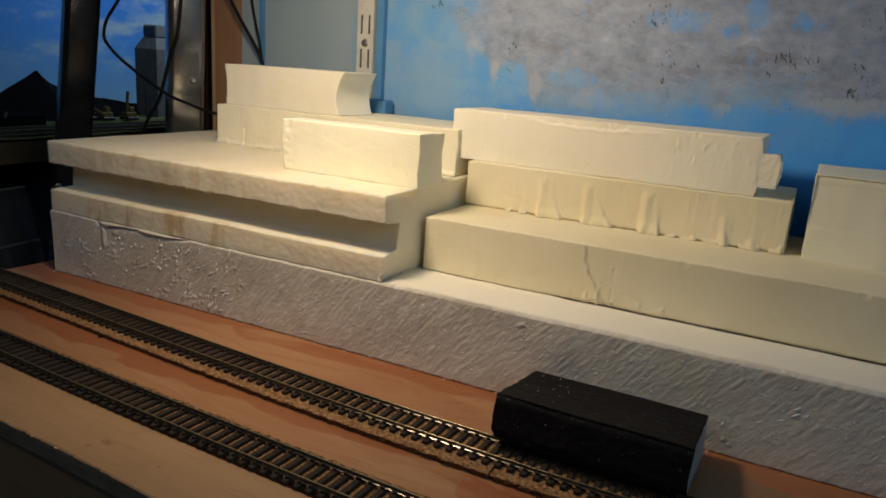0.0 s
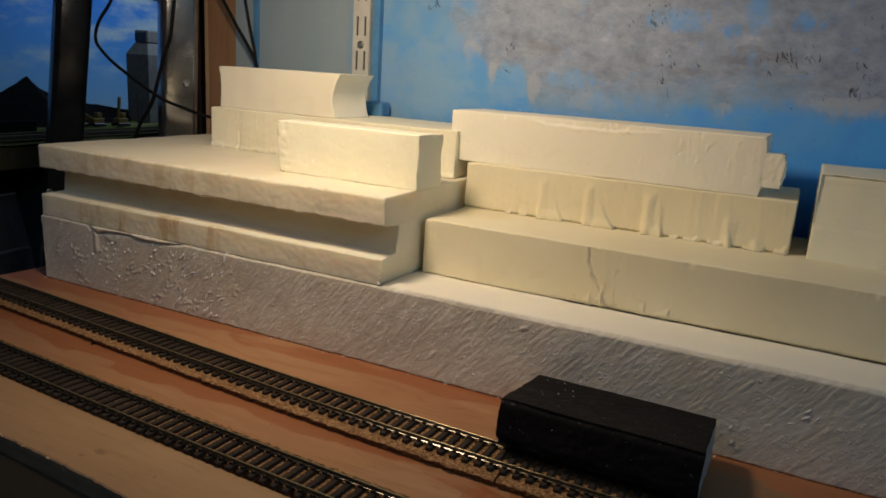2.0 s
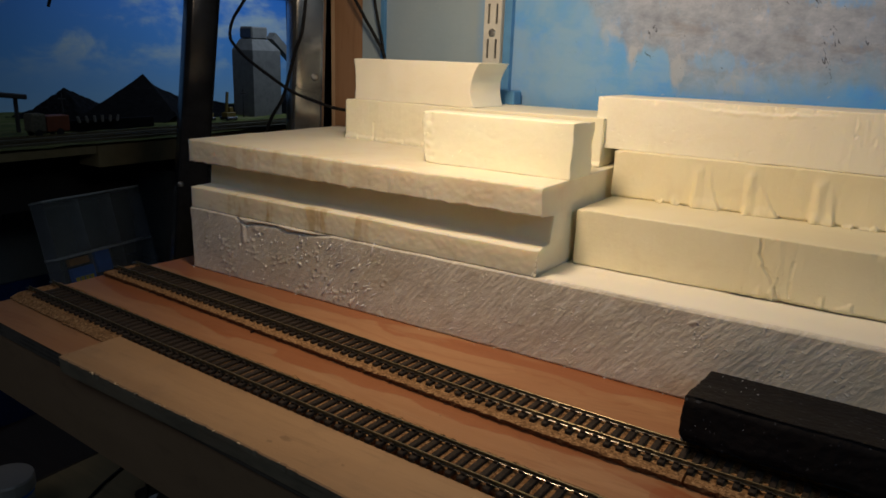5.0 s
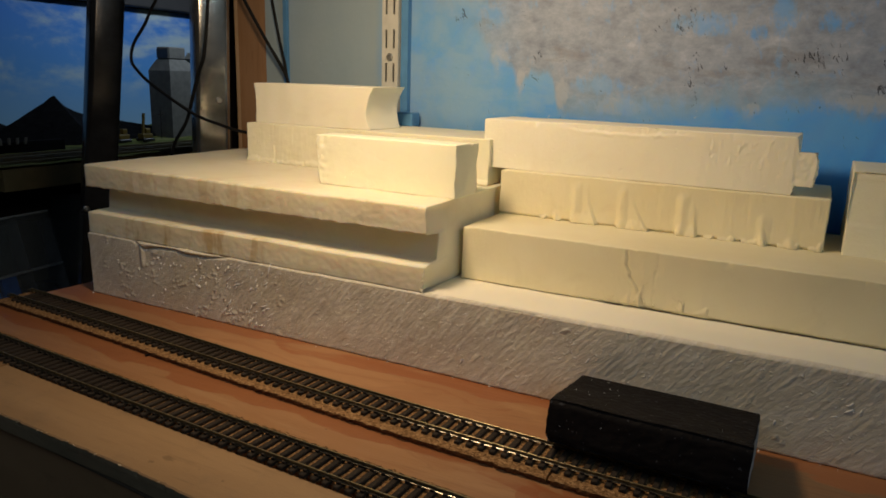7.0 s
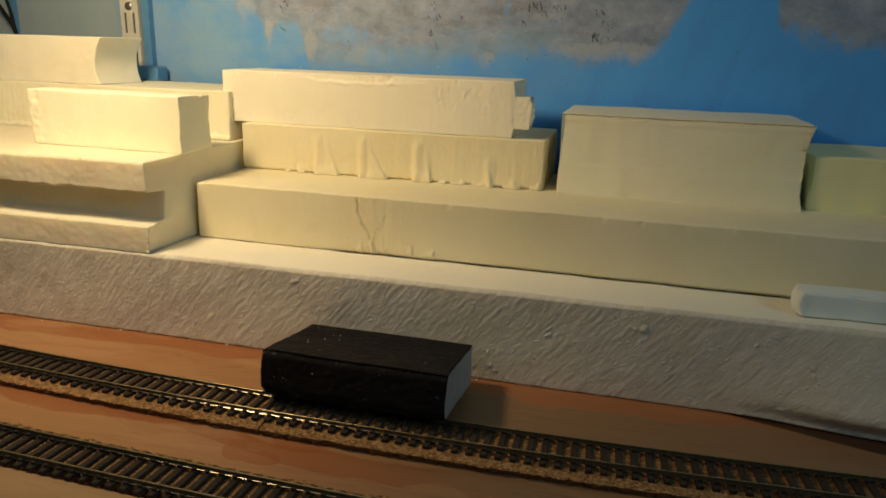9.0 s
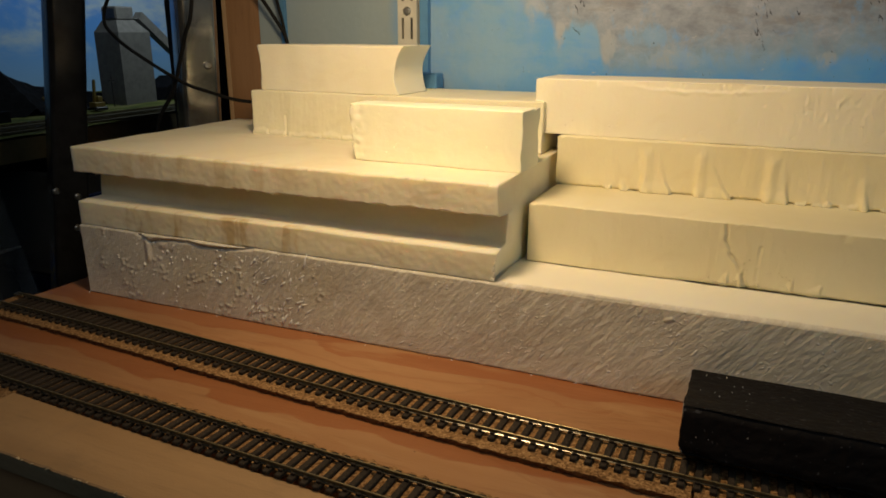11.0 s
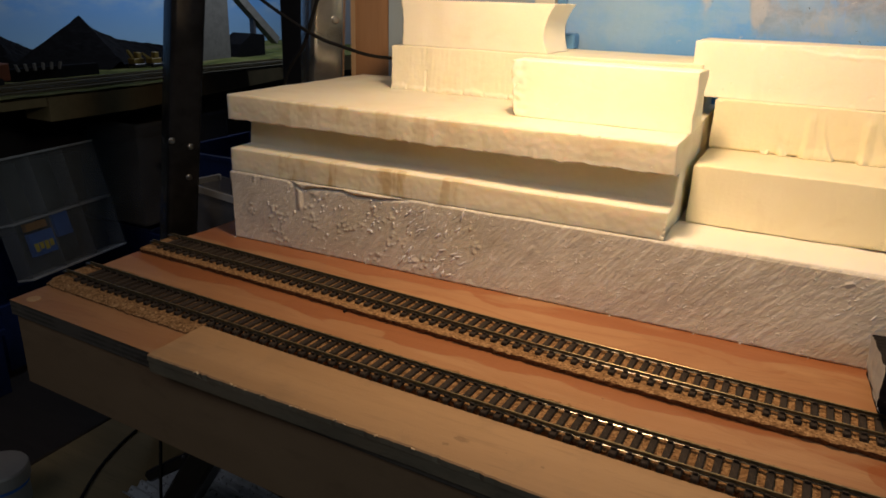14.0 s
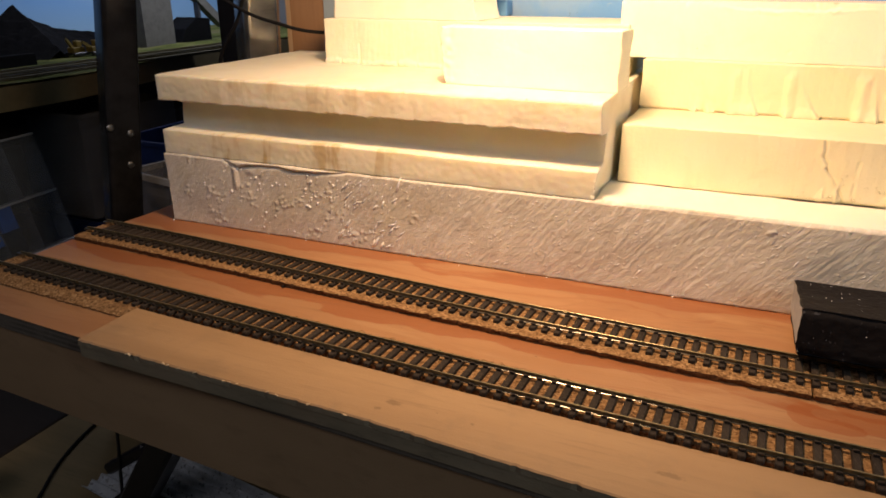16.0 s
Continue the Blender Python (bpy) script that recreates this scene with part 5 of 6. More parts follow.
lit = foam_block("lit_foam_block", (0.1185, 0.033, 0.0367), (0.2110, 0.0415, TERRACE), FOAM_LIT, "pale cream foam block under the lamp", (0.0014, 0.004, 0.0012), -1.5, extra=trimmed, rough=0.0004)


def leaning(p, q, at_left, at_right, at_front, at_back, at_base, at_top):
    """A face that leans back under a thin lip."""
    z = p.z / 0.0530
    if at_front:
        wave = z + 0.02 * n1(p.x * 26, 4) + 0.012 * n1(p.x * 150, 8)
        q.y += 0.002 * z - 0.0003 * ease(p.z, 0.0470, 0.0490) + 0.0004 * ease(wave, 0.36, 0.42)
        q.y += (0.00016 * n1(p.x * 200, p.z * 20, 3) + striated(p, 0.00016, 24)) * ease(wave, 0.36, 0.42) * (1 - ease(z, 0.87, 0.90))
    q.x -= max(0.0, 1 - (0.150 - p.x) / 0.03) * (0.0035 * (1 - (2 * z - 1) ** 2) - 0.0008 * z)
    if at_right:
        q.x += 0.0008 * n1(p.z * 150, 3)


tall = foam_block("tall_foam_block", (0.1500, 0.080, 0.0530), (0.5655, 0.1050, LEDGE - 0.0008), FOAM_BLEACHED, "tall cream foam block with a lip along its top", (0.002, 0.005, 0.0010), -1.0, extra=leaning, rough=0.0004)


def rounded(p, q, at_left, at_right, at_front, at_back, at_base, at_top):
    """A worn offcut: soft long edges and a blunt, crumbled end."""
    z, y = p.z / 0.0135, p.y / 0.016
    end = max(0.0, 1 - p.x / 0.006)
    q.x += 0.0035 * end * ((2 * y - 1) ** 2 * 0.7 + (2 * z - 1) ** 2 * 0.6)
    if at_front:
        q.y += 0.0012 * max(0.0, z - 0.55) ** 2 * 4 + 0.0004 * n1(p.x * 150, p.z * 90, 2)
    if at_top:
        q.z -= 0.0009 * (2 * y - 1) ** 2 + 0.0004 * max(0.0, n1(p.x * 130, p.y * 130))


foam_block("greenish_foam_block", (0.150, 0.075, 0.0350), (0.7195, 0.1080, LEDGE - 0.0014), FOAM_GREEN, "yellow-green foam block with a crumbled edge", (0.003, 0.006, 0.002), 1.0, rough=0.0008)
foam_block("foam_offcut", (0.105, 0.016, 0.0135), (0.6985, 0.0130, BASE_H + 0.0006), FOAM_SCRAP, "small whitish foam offcut lying on the slab", (0.0012, 0.002, 0.0012), 3.0, rough=0.0005, extra=rounded)
scatter_chips(upper, FOAM_PALE, strewn(41, 12, 0.07, 0.216, 0.020, 0.0350, 0.0001, 45) + strewn(43, 10, 0.190, 0.215, 0.004, 0.034, 0.0001, 60) + strewn(44, 6, 0.02, 0.20, 0.004, 0.02), 45, 0.0003, 0.0010)
scatter_chips(draped, FOAM_CREAM, strewn(51, 20, 0.03, 0.220, 0.0006, 0.0028, -0.0014, 40), 52, 0.0004, 0.0012)
scatter_chips(back, FOAM_BLEACHED, strewn(61, 14, 0.004, 0.130, 0.0004, 0.0030, -0.0010, 40), 62, 0.0004, 0.0013)
scatter_chips(lit, FOAM_LIT, strewn(71, 10, 0.006, 0.112, 0.006, 0.034) + strewn(72, 16, 0.0, 0.008, 0.020, 0.036, 0.0002, 60), 73, 0.0003, 0.0010)
scatter_chips(tall, FOAM_BLEACHED, strewn(81, 6, 0.004, 0.146, 0.0495, 0.0520, 0.0016, 30) + strewn(82, 8, 0.143, 0.148, 0.036, 0.052, 0.0014, 60), 83, 0.0003, 0.0009)


def build_black_block():
    """A black-coated foam brick with one foot on the rails and its back on the bench."""
    size = (0.096, 0.060, 0.0222)

    def extra(p, q, at_left, at_right, at_front, at_back, at_base, at_top):
        if at_front:
            q.y += 0.0005 * n1(p.x * 300, p.z * 300) + 0.0020 * bump_at(p.z, 0, 0.003) * (0.6 + n1(p.x * 80))
            q.y += 0.0018 * ease(p.z, 0.019, 0.0222)
        if at_left:
            q.x += 0.0016 * bump_at(p.z, 0, 0.005) + 0.0005 * n1(p.y * 200, p.z * 200)

    block = crumbly("black_foam_block", size, (0.0016, 0.0025, 0.0014), BLACK_COAT, cut_shape(rough=0.0004, extra=extra), "black-coated foam block with bare grey ends standing across the rails", "foam block")
    me = block.data
    me.materials.append(GREY_FOAM)
    for f in me.polygons:
        if abs(f.normal.x) > 0.75:
            f.material_index = 1
    rng = random.Random(91)
    strays = [(abs(rng.gauss(0.012, 0.035)) + 0.003, rng.uniform(0.004, 0.055), 0.0220) for _ in range(16)]
    scatter_chips(block, FOAM_CRUMB, [p for p in strays if p[0] < 0.09] + strewn(92, 16, 0.02, 0.09, 0.0022, 0.0042, 0.0006, 60) + strewn(93, 3, 0.002, 0.03, 0.008, 0.019, 0.0002), 94, 0.0002, 0.0004)
    block.location = (0.4390, -0.0715, RAIL_TOP + 0.0042)
    block.rotation_euler = (radians(-8.6), 0, radians(-0.5))
    return block


build_black_block()

# ---- cables by the poles ----
tagged(cable("hanging_cable", [(-0.03, 0.150, 0.50), (-0.050, 0.146, 0.30), (-0.075, 0.143, 0.243), (-0.098, 0.143, 0.217), (-0.104, 0.143, 0.200), (-0.096, 0.143, 0.189), (-0.075, 0.1445, 0.174), (-0.028, 0.150, 0.1485), (0.0, 0.156, 0.139), (0.03, 0.162, 0.132), (0.066, 0.178, 0.130), (0.073, 0.2, 0.13)], 0.0016, CABLE_RUBBER), "black cable hanging in a loop by the pole", "cable")
tagged(cable("hanging_cable", [(0.0, 0.165, 0.50), (-0.006, 0.160, 0.30), (-0.012, 0.156, 0.215), (-0.022, 0.155, 0.188), (-0.031, 0.155, 0.165), (-0.042, 0.155, 0.139), (-0.065, 0.155, 0.106), (-0.08, 0.165, 0.05), (-0.09, 0.175, -0.1)], 0.0018, CABLE_RUBBER), "black cable hanging down behind the foam", "cable")
tagged(cable("wall_cable", [(-0.035, 0.196, 0.40), (-0.012, 0.197, 0.295), (0.003, 0.198, 0.263), (0.028, 0.200, 0.224), (0.043, 0.202, 0.202), (0.053, 0.203, 0.184), (0.058, 0.203, 0.15), (0.062, 0.203, 0.115)], 0.0017, CABLE_RUBBER), "black cable hanging against the wall", "cable")
tagged(cable("wall_cable", [(0.012, 0.204, 0.40), (0.026, 0.206, 0.295), (0.033, 0.2055, 0.263), (0.0415, 0.2055, 0.224), (0.0475, 0.2055, 0.202), (0.052, 0.2045, 0.18), (0.056, 0.2045, 0.15), (0.058, 0.2045, 0.115)], 0.0014, CABLE_RUBBER), "thin black cable hanging against the wall", "cable")

tagged(cable("hanging_cable", [(-0.33, 0.12, 1.3495), (-0.345, 0.104, 0.50), (-0.348, 0.102, 0.36), (-0.353, 0.10, 0.256), (-0.357, 0.096, 0.227)], 0.0018, CABLE_RUBBER), "short black cable end hanging near the pole", "cable")

# ---- the other layout ----
FIELD = 0.0105


def far_edge(y):
    """The front edge of the other layout."""
    return -0.745 - 0.12 * ease(y, 0.55, 1.20)


def build_other_layout():
    lay = thing("far_layout", "second model railway layout with grass and a wooden fascia", "model layout", kind="structure")
    bm = bmesh.new()
    rows = []
    for j in range(58):
        y = -0.7 + 0.045 * j
        edge = far_edge(y)
        rows.append([bm.verts.new((x, y, FIELD + 0.004 * n1(x * 20, y * 20) + 0.012 * ease(x, -1.15, -1.30))) for x in [edge + (-1.317 - edge) * i / 20 for i in range(21)]])
    for a, b in zip(rows, rows[1:]):
        for i in range(20):
            bm.faces.new((a[i], b[i], b[i + 1], a[i + 1]))
    bmesh.ops.recalc_face_normals(bm, faces=bm.faces[:])
    part("grass_field", bm, GRASS, lay, smooth=True)
    part("front_board", prism(bmesh.new(), [(-0.745, 0.382), (-0.745, 0.56), (-0.865, 1.2), (-0.865, 1.8), (-0.93, 1.8), (-0.93, 1.2), (-0.81, 0.56), (-0.81, 0.382)], -0.034, FIELD - 0.0045), SHELF_WOOD, lay, "tan wooden fascia")
    part("front_board", boxed(-0.81, -0.748, -0.7, 0.380, -0.008, FIELD - 0.0045), SHELF_WOOD, lay, "tan wooden fascia")
    part("underframe", boxed(-1.30, -0.95, -0.7, 1.8, -0.14, -0.04), DARK_WOOD, lay)
    return lay


build_other_layout()
tagged(part("backdrop", boxed(-1.327, -1.320, -0.9, 1.85, -0.05, 0.367), FAR_SKY), "printed blue sky backdrop with white clouds", "backdrop", kind="structure")
tagged(part("valance", boxed(-1.327, -1.28, -0.9, 1.85, 0.370, 0.85, bevel=0.003), DARK_WOOD), "dark brown valance board over the other layout", "valance", kind="structure")


def build_heap(x, y, long, wide, high, label, seed, ridge):
    """A tipped heap; ridge: (place along it from -1 to 1, share of the height) pairs."""
    bm = bmesh.new()
    nx, ny = 30, 80
    grid = []
    for j in range(ny + 1):
        v = 2 * j / ny - 1
        crest = float(np.interp(v, [a for a, _ in ridge], [b for _, b in ridge]))
        row = []
        for i in range(nx + 1):
            u = 2 * i / nx - 1
            h = max(0.0, crest - abs(u) * 0.85)
            rough = 0.004 * n1(u * 9 + seed, v * 14) + 0.0025 * n1(u * 24 + seed, v * 40)
            row.append(bm.verts.new((u * wide, v * long, high * h + (rough if h > 0 else -0.006))))
        grid.append(row)
    for a, b in zip(grid, grid[1:]):
        for i in range(nx):
            bm.faces.new((a[i], a[i + 1], b[i + 1], b[i]))
    ob = part("coal_heap", bm, COAL)
    ob.location = (x, y, FIELD)
    return tagged(ob, label, "coal heap", "coal heaps on the far layout")


build_heap(-1.12, 0.8726, 0.40, 0.12, 0.110, "black model coal heap with a sharp peak and a long tail", 1, [(-0.80, 0), (-0.3, 1), (-0.23, 0.76), (-0.08, 0.52), (0.27, 0.33), (0.60, 0.12), (0.85, 0)])
build_heap(-1.235, 0.607, 0.17, 0.075, 0.074, "smaller black model coal heap", 2, [(-1, 0), (-0.45, 0.35), (0.02, 1), (0.5, 0.5), (1, 0.05)])
build_heap(-1.13, 0.17, 0.18, 0.09, 0.075, "low black model coal heap", 3, [(-1, 0), (0, 1), (1, 0)])


def build_silo():
    s = thing("silo_tower", "grey concrete model silo tower with a slanting conveyor", "silo", (-1.059, 1.075, FIELD))
    hx, hy = 0.041, 0.052
    base = [(-hx, -hy), (hx, -hy), (hx, hy), (-hx, hy)]
    part("tower", prism(bmesh.new(), base, -0.004, 0.178), CONCRETE, s)
    bm = bmesh.new()
    low = [bm.verts.new((x, y, 0.178)) for x, y in base]
    top = [bm.verts.new((x, y, 0.208)) for x, y in ((-0.024, -0.037), (0.024, -0.037), (0.024, 0.022), (-0.024, 0.022))]
    bm.faces.new(low[::-1])
    bm.faces.new(top)
    for k in range(4):
        bm.faces.new((low[k], low[(k + 1) % 4], top[(k + 1) % 4], top[k]))
    part("shoulder", bm, CONCRETE, s)
    part("head_house", boxed(-0.024, 0.024, -0.037, 0.022, 0.2082, 0.241, bevel=0.003), CONCRETE, s)
    part("window", boxed(-0.021, 0.021, -0.0382, -0.0372, 0.212, 0.234), DARK_PANE, s)
    m = Matrix.Translation((0.0, 0.175, 0.128)) @ Matrix.Rotation(radians(-38), 4, "X")
    part("conveyor", boxed(-0.012, 0.012, -0.150, 0.150, -0.011, 0.011, turn=m), CONCRETE, s)
    part("trestle", boxed(-0.007, 0.007, 0.19, 0.20, 0.0, 0.10), DARK_PANE, s)
    bm = prism(bmesh.new(), [(0.080, 0.0), (0.20, 0.0), (0.20, 0.058), (0.15, 0.062), (0.10, 0.034)], -0.036, 0.036, "x")
    part("low_shed", bm, COAL, s, "black heap-shaped shed")
    return s


build_silo()


def build_digger(x, y, turn, mast):
    d = thing("model_digger", "small yellow model digger on the far layout", "model digger", (x, y, FIELD + 0.002), "model diggers")
    d.scale = (1.05, 1.05, 1.1)
    part("body", boxed(-0.010, 0.010, -0.015, 0.013, 0.006, 0.017, bevel=0.001), YELLOW, d)
    part("cab", boxed(-0.006, 0.006, -0.002, 0.010, 0.0172, 0.029, bevel=0.001), YELLOW, d)
    for sx in (-0.011, 0.011):
        part("crawler", boxed(sx - 0.004, sx + 0.004, -0.018, 0.015, 0.0, 0.007, bevel=0.0015), BLACK_PLASTIC, d)
    part("boom", boxed(-0.0025, 0.0025, -0.0025, 0.0025, 0.0, mast, turn=Matrix.Translation((0, -0.008, 0.014)) @ Matrix.Rotation(radians(turn), 4, "X")), YELLOW, d)
    return d


build_digger(-0.97, 0.890, -6, 0.050)
build_digger(-0.985, 0.832, 60, 0.026)
build_digger(-1.0, 0.795, 35, 0.024)


def build_truck(x, y):
    t = thing("model_truck", "small model truck with red load and pale cab", "model truck", (x, y, FIELD + 0.003))
    t.scale = (1.3, 1.3, 1.5)
    part("load_bed", boxed(-0.012, 0.012, -0.024, 0.010, 0.006, 0.026, bevel=0.001), RED, t)
    part("cab", boxed(-0.012, 0.012, -0.046, -0.025, 0.006, 0.029, bevel=0.002), BALLAST, t)
    for sx in (-0.011, 0.011):
        for y0 in (-0.037, -0.005):
            m = Matrix.Translation((sx, y0, 0.005)) @ Matrix.Rotation(radians(90), 4, "Y") @ Matrix.Translation((0, 0, -0.0015))
            part("wheel", turned(bmesh.new(), [(0.005, 0.0), (0.005, 0.003)], 14, m), BLACK_PLASTIC, t)
    return t


build_truck(-0.89, 0.395)


def build_hopper_row():
    """The row of pale hopper ends before the coal."""
    for k in range(6):
        c = tagged(part("hopper", boxed(-0.003, 0.003, -0.0018, 0.0018, 0.0, 0.014, bevel=0.0005), CONCRETE), "tiny pale model hopper in a row", "model hopper", "hoppers before the coal")
        c.location = (-0.9435, 0.470 + 0.017 * k, FIELD + 0.018)
        c.rotation_euler.x = radians(18 - 7 * k)


build_hopper_row()
hopper_wall = tagged(part("hopper_wall", boxed(-0.008, 0.008, -0.09, 0.16, -0.004, 0.023, bevel=0.001), COAL), "black model retaining wall before the coal", "model wall")
hopper_wall.location = (-0.955, 0.49, FIELD)
for y in (0.48, 0.985):
    pole = thing("telegraph_pole", "tiny dark model telegraph pole", "telegraph pole", (-1.02, y, FIELD), "telegraph poles")
    part("mast", turned(bmesh.new(), [(0.0014, -0.003), (0.0010, 0.075)], 8), DARK_WOOD, pole)
    part("crossarm", boxed(-0.001, 0.001, -0.009, 0.009, 0.062, 0.0645), DARK_WOOD, pole)



def build_gantry():
    g = thing("model_gantry", "small dark model loading gantry by the coal", "model gantry", (-1.0, 0.345, FIELD))
    part("roof", boxed(-0.02, 0.02, -0.04, 0.035, 0.070, 0.080, bevel=0.002, turn=Matrix.Rotation(radians(-6), 4, "X")), DARK_WOOD, g)
    for y in (-0.03, 0.028):
        part("post", boxed(-0.003, 0.003, y - 0.003, y + 0.003, -0.002, 0.071), DARK_WOOD, g)
    return g


build_gantry()
for x in (-0.80, -0.87):
    far_track = thing("far_track", "model railway track across the far grass", "model track", group="far tracks")
    part("ballast", boxed(x - 0.020, x + 0.020, -0.6, 1.15, FIELD - 0.002, FIELD + 0.0042), BALLAST, far_track, "grey ballast bed")
    for side in (-0.008, 0.008):
        part("rail", boxed(x + side - 0.0008, x + side + 0.0008, -0.6, 1.15, FIELD + 0.0044, FIELD + 0.007), RAIL_SIDE, far_track)

# ---- below and beside the bench ----


def build_organizer():
    o = thing("parts_organizer", "cloudy clear plastic parts organizer leaning below the other layout", "organizer box", (-0.7276, 0.292, -0.2905))
    o.rotation_euler = (radians(-15), 0, radians(96))
    w, h, d = 0.212, 0.209, 0.040
    part("back_panel", boxed(0, w, d - 0.002, d, 0, h), CLEAR_SHEET, o)
    for x in (0, w * 0.33, w * 0.66, w - 0.002):
        part("divider", boxed(x, x + 0.002, 0.002, d - 0.0022, 0.002, h - 0.002), CLEAR_PLASTIC, o)
    for z in (0, h * 0.465, h - 0.004):
        part("rim", boxed(-0.001, w + 0.001, -0.001, d, z, z + 0.004, bevel=0.001), PALE_RIM, o, "pale rim")
    part("lid", boxed(0, w, -0.0022, -0.0012, 0.005, h - 0.005), CLEAR_SHEET, o)
    packet = part("packet", boxed(0.023, 0.070, 0.004, 0.014, 0.036, 0.076), PAPER_BLUE, o, "dark packet with yellow print")
    for k in range(4):
        part("print_bar", boxed(0.027 + 0.010 * k, 0.0345 + 0.010 * k, 0.0028, 0.0036, 0.043 + 0.003 * (k % 2), 0.058), PAPER_YELLOW, packet)
    part("packet", boxed(0.023, 0.064, 0.004, 0.014, 0.081, 0.094), PAPER_ORANGE, o, "orange packet")
    part("packet", boxed(0.079, 0.110, 0.004, 0.016, 0.056, 0.098), PAPER_BLUE, o, "blue packet")
    return o


build_organizer()


def build_crate(name, x0, x1, y0, y1, z0, z1, material, label, category, wall=0.003, turn=0.0, rim=None):
    c = thing(name, label, category, (x0, y0, z0))
    c.rotation_euler.z = radians(turn)
    w, d, h = x1 - x0, y1 - y0, z1 - z0
    part("bottom", boxed(0, w, 0, d, 0, wall), material, c)
    part("side", boxed(0, wall, 0, d, wall + 0.0002, h), material, c)
    part("side", boxed(w - wall, w, 0, d, wall + 0.0002, h), material, c)
    part("side", boxed(wall + 0.0002, w - wall - 0.0002, 0, wall, wall + 0.0002, h), material, c)
    part("side", boxed(wall + 0.0002, w - wall - 0.0002, d - wall, d, wall + 0.0002, h), material, c)
    bm = bmesh.new()
    box(bm, -0.005, w + 0.005, -0.005, -0.0005, h - 0.008, h)
    box(bm, -0.005, -0.0005, -0.0005, d + 0.005, h - 0.008, h)
    box(bm, w + 0.0005, w + 0.005, -0.0005, d + 0.005, h - 0.008, h)
    part("rim", bm, rim or material, c)
    return c


tagged(part("lower_shelf", boxed(-0.430, 0.28, -0.30, 0.60, -0.425, -0.405, bevel=0.002), SHELF_WOOD), "tan board shelf under the bench", "shelf", kind="structure")
tagged(part("dark_shelf", boxed(-1.05, -0.432, -0.40, 0.95, -0.425, -0.405, bevel=0.002), DARK_WOOD), "dark board shelf under the other layout", "shelf", kind="structure")
build_crate("clear_bin", -0.339, -0.139, 0.277, 0.329, -0.200, -0.060, CLEAR_PLASTIC, "cloudy clear storage bin under the wall corner", "storage bin", turn=-12, rim=PALE_RIM)
build_crate("clear_bin", -0.98, -0.80, 0.60, 0.86, -0.29, -0.075, CLEAR_PLASTIC, "cloudy storage bin under the far layout", "storage bin")
build_crate("blue_crate", -1.0, -0.78, 0.59, 0.88, -0.405, -0.2915, BLUE_PLASTIC, "blue plastic crate beneath the cloudy bin", "crate")
build_crate("blue_crate", -0.99, -0.68, 0.20, 0.58, -0.405, -0.2925, BLUE_PLASTIC, "blue plastic crate under the far layout", "crate")
build_crate("blue_crate", -0.95, -0.62, -0.24, 0.16, -0.405, -0.300, BLUE_PLASTIC, "blue plastic crate on the low shelf", "crate")
build_crate("blue_crate", -0.66, -0.50, 0.555, 0.77, -0.405, -0.201, BLUE_PLASTIC, "blue plastic crate standing behind the dark pole", "crate")
build_crate("blue_crate", -0.66, -0.50, 0.555, 0.77, -0.200, -0.100, BLUE_PLASTIC, "blue plastic crate stacked on another crate", "crate")
build_crate("blue_crate", -0.333, -0.143, 0.279, 0.325, -0.405, -0.201, BLUE_PLASTIC, "blue plastic crate beneath the clear bin", "crate", turn=-12)


def build_jar():
    j = thing("paint_jar", "white plastic paint jar with a blue band", "jar", (-0.391, -0.004, -0.405))
    j.scale = (1.06, 1.06, 0.84)
    part("jar_body", turned(bmesh.new(), [(0.026, 0.0), (0.028, 0.002), (0.028, 0.030), (0.027, 0.032)], 36), WHITE_PLASTIC, j, smooth=False)
    part("band", turned(bmesh.new(), [(0.0284, 0.0322), (0.0288, 0.033), (0.0288, 0.037), (0.0284, 0.038)], 36), PAPER_BLUE, j, "grey-blue band")
    part("lid", turned(bmesh.new(), [(0.0300, 0.0382), (0.0308, 0.040), (0.0308, 0.058), (0.0295, 0.061), (0.0, 0.0615)], 36), WHITE_PLASTIC, j)
    return j


build_jar()
tagged(cable("floor_cable", [(-0.33, 0.36, -0.402), (-0.365, 0.27, -0.402), (-0.372, 0.184, -0.402), (-0.348, 0.100, -0.402), (-0.304, 0.022, -0.402), (-0.27, -0.06, -0.402), (-0.25, -0.20, -0.402)], 0.0019, CABLE_RUBBER), "black cable lying across the low shelf", "cable")


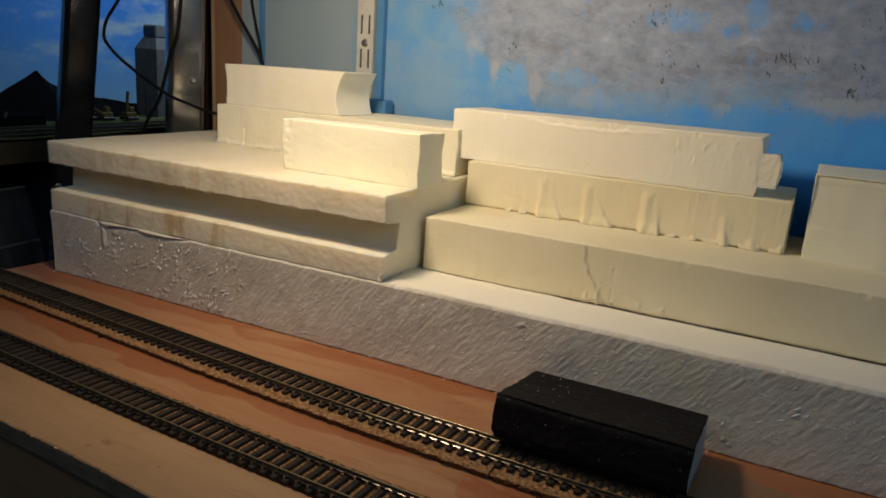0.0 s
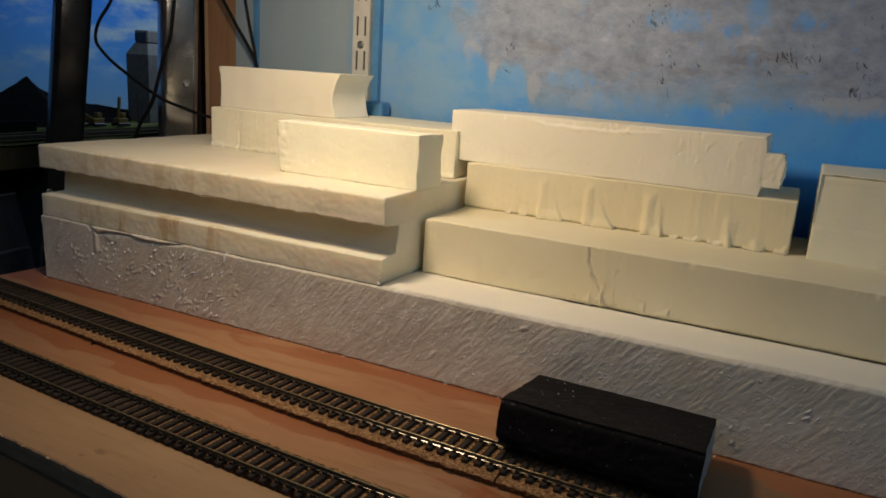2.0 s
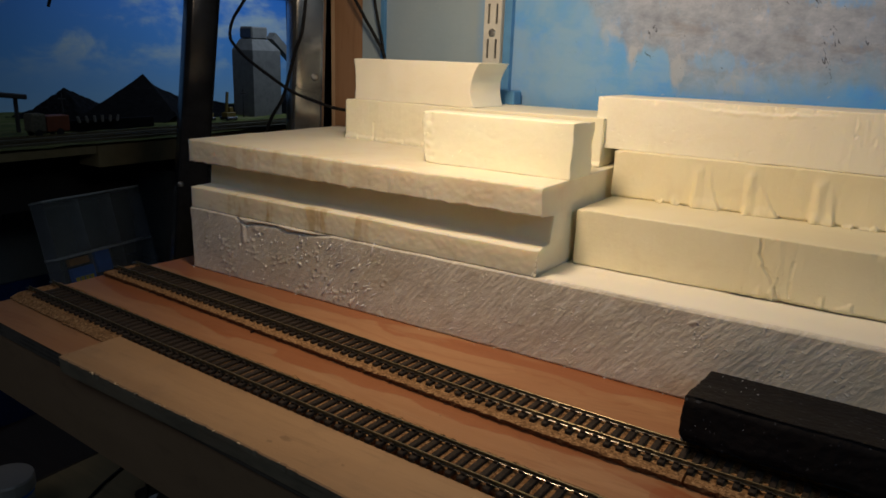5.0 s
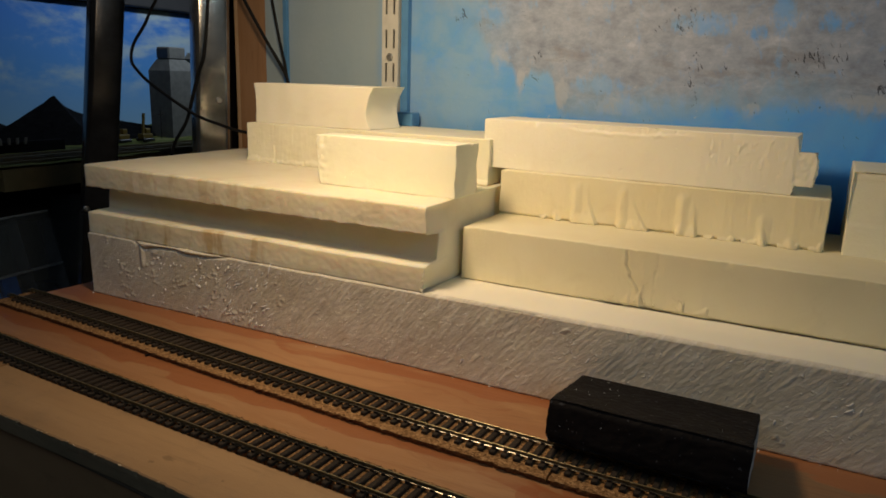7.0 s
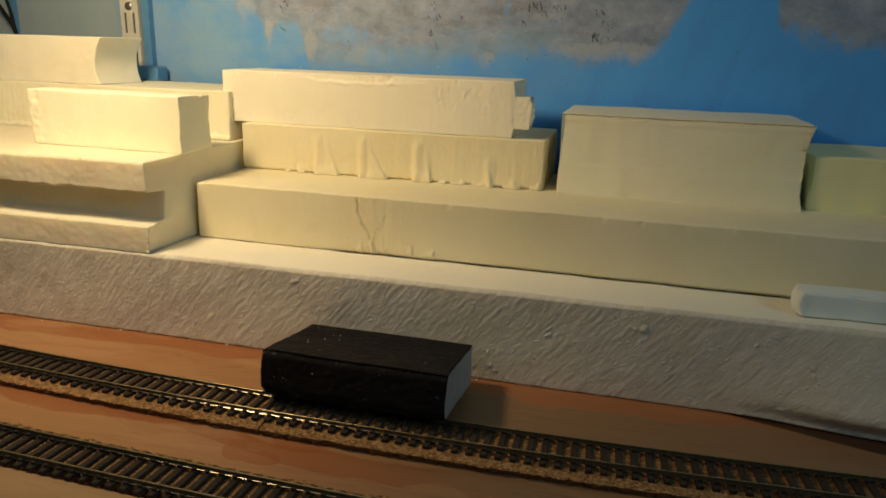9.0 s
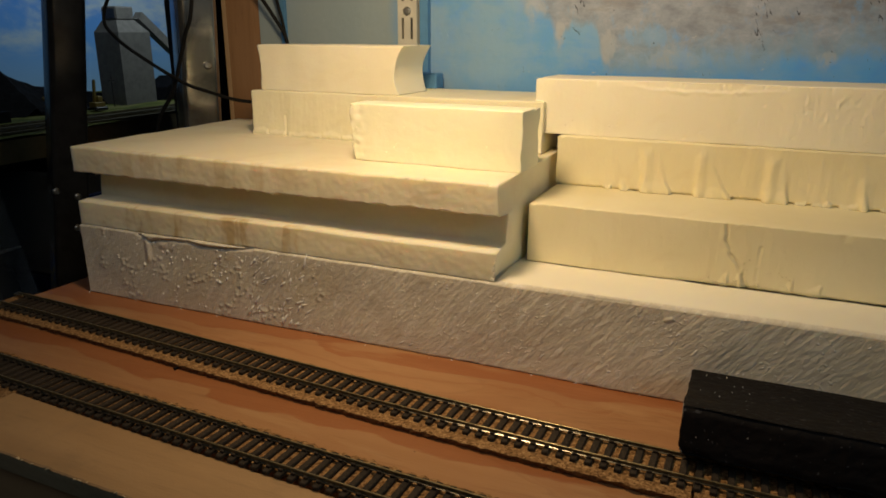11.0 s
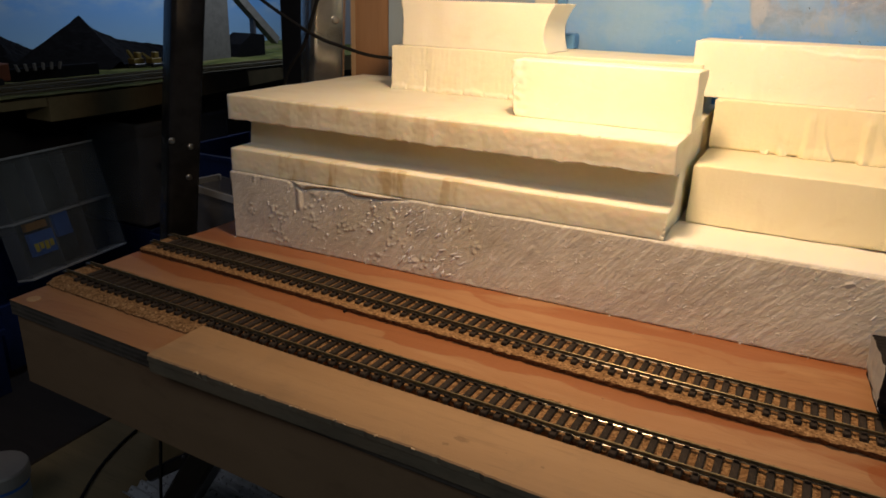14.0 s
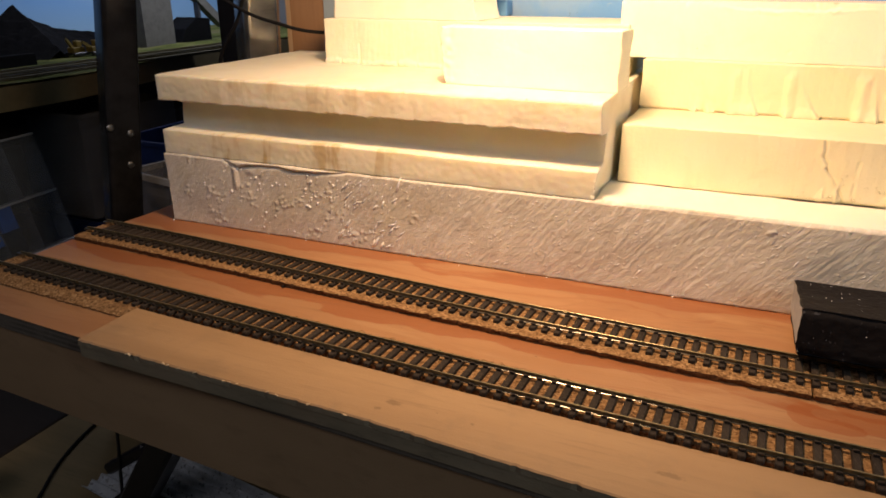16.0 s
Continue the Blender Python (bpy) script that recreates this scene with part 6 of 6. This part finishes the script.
def build_ribbed_sheet():
    bm = bmesh.new()
    rows = []
    for i in range(49):
        x = i * 0.0022
        z = 0.0030 * (1 + math.cos(i * math.pi / 3))
        rows.append([bm.verts.new((x, y, z + h)) for y, h in ((0, 0), (0.30, 0), (0.30, 0.0012), (0, 0.0012))])
    for a, b in zip(rows, rows[1:]):
        for k in range(4):
            bm.faces.new((a[k], b[k], b[(k + 1) % 4], a[(k + 1) % 4]))
    bm.faces.new(rows[0])
    bm.faces.new(rows[-1][::-1])
    bmesh.ops.recalc_face_normals(bm, faces=bm.faces[:])
    ob = part("ribbed_sheet", bm, FOIL)
    ob.location = (-0.262, 0.174, -0.4045)
    ob.rotation_euler.z = radians(-98)
    return tagged(ob, "ribbed silver sheet lying on the low shelf", "ribbed sheet")


build_ribbed_sheet()


def build_brace():
    """The black trestle arm under the bench."""
    t = thing("trestle_arm", "black plastic trestle arm leaning under the bench", "trestle", (-0.194, 0.073, -0.405))
    m = Matrix.Translation((0, 0, 0.006)) @ Vector((0.19, 0.003, 0.30)).to_track_quat("Z", "Y").to_matrix().to_4x4()
    part("arm", boxed(-0.018, 0.018, -0.016, 0.016, 0.004, 0.385, bevel=0.004, turn=m), BLACK_PLASTIC, t)
    part("foot", boxed(-0.03, 0.03, -0.02, 0.02, 0.0, 0.010, bevel=0.003), BLACK_PLASTIC, t)
    m = Matrix.Translation((-0.042, 0.007, 0.038)) @ Vector((0.075, 0.0, 0.054)).to_track_quat("Z", "Y").to_matrix().to_4x4()
    part("clamp", boxed(-0.007, 0.007, -0.007, 0.007, 0.0, 0.085, bevel=0.003, turn=m), BLACK_PLASTIC, t)
    m = Matrix.Translation((-0.0205, -0.0015, 0.0)) @ Vector((0.0155, 0.0, 0.115)).to_track_quat("Z", "Y").to_matrix().to_4x4()
    part("rod", boxed(-0.0013, 0.0013, -0.0013, 0.0013, 0.002, 0.33, turn=m), BLACK_PLASTIC, t, "thin dark rod")
    return t


build_brace()

# ---- ties, last: many small parts ----
for track, line, x in ((rear_track, track_a, -0.020), (front_track, track_b, -0.016)):
    while x < 1.055:
        tie = new("tie", TIE_MESH)
        tie.location = (x, line(x), 0)
        tie.rotation_euler.z = math.atan((line(x + 0.002) - line(x - 0.002)) / 0.004)
        tie.parent = track
        x += TIE_STEP
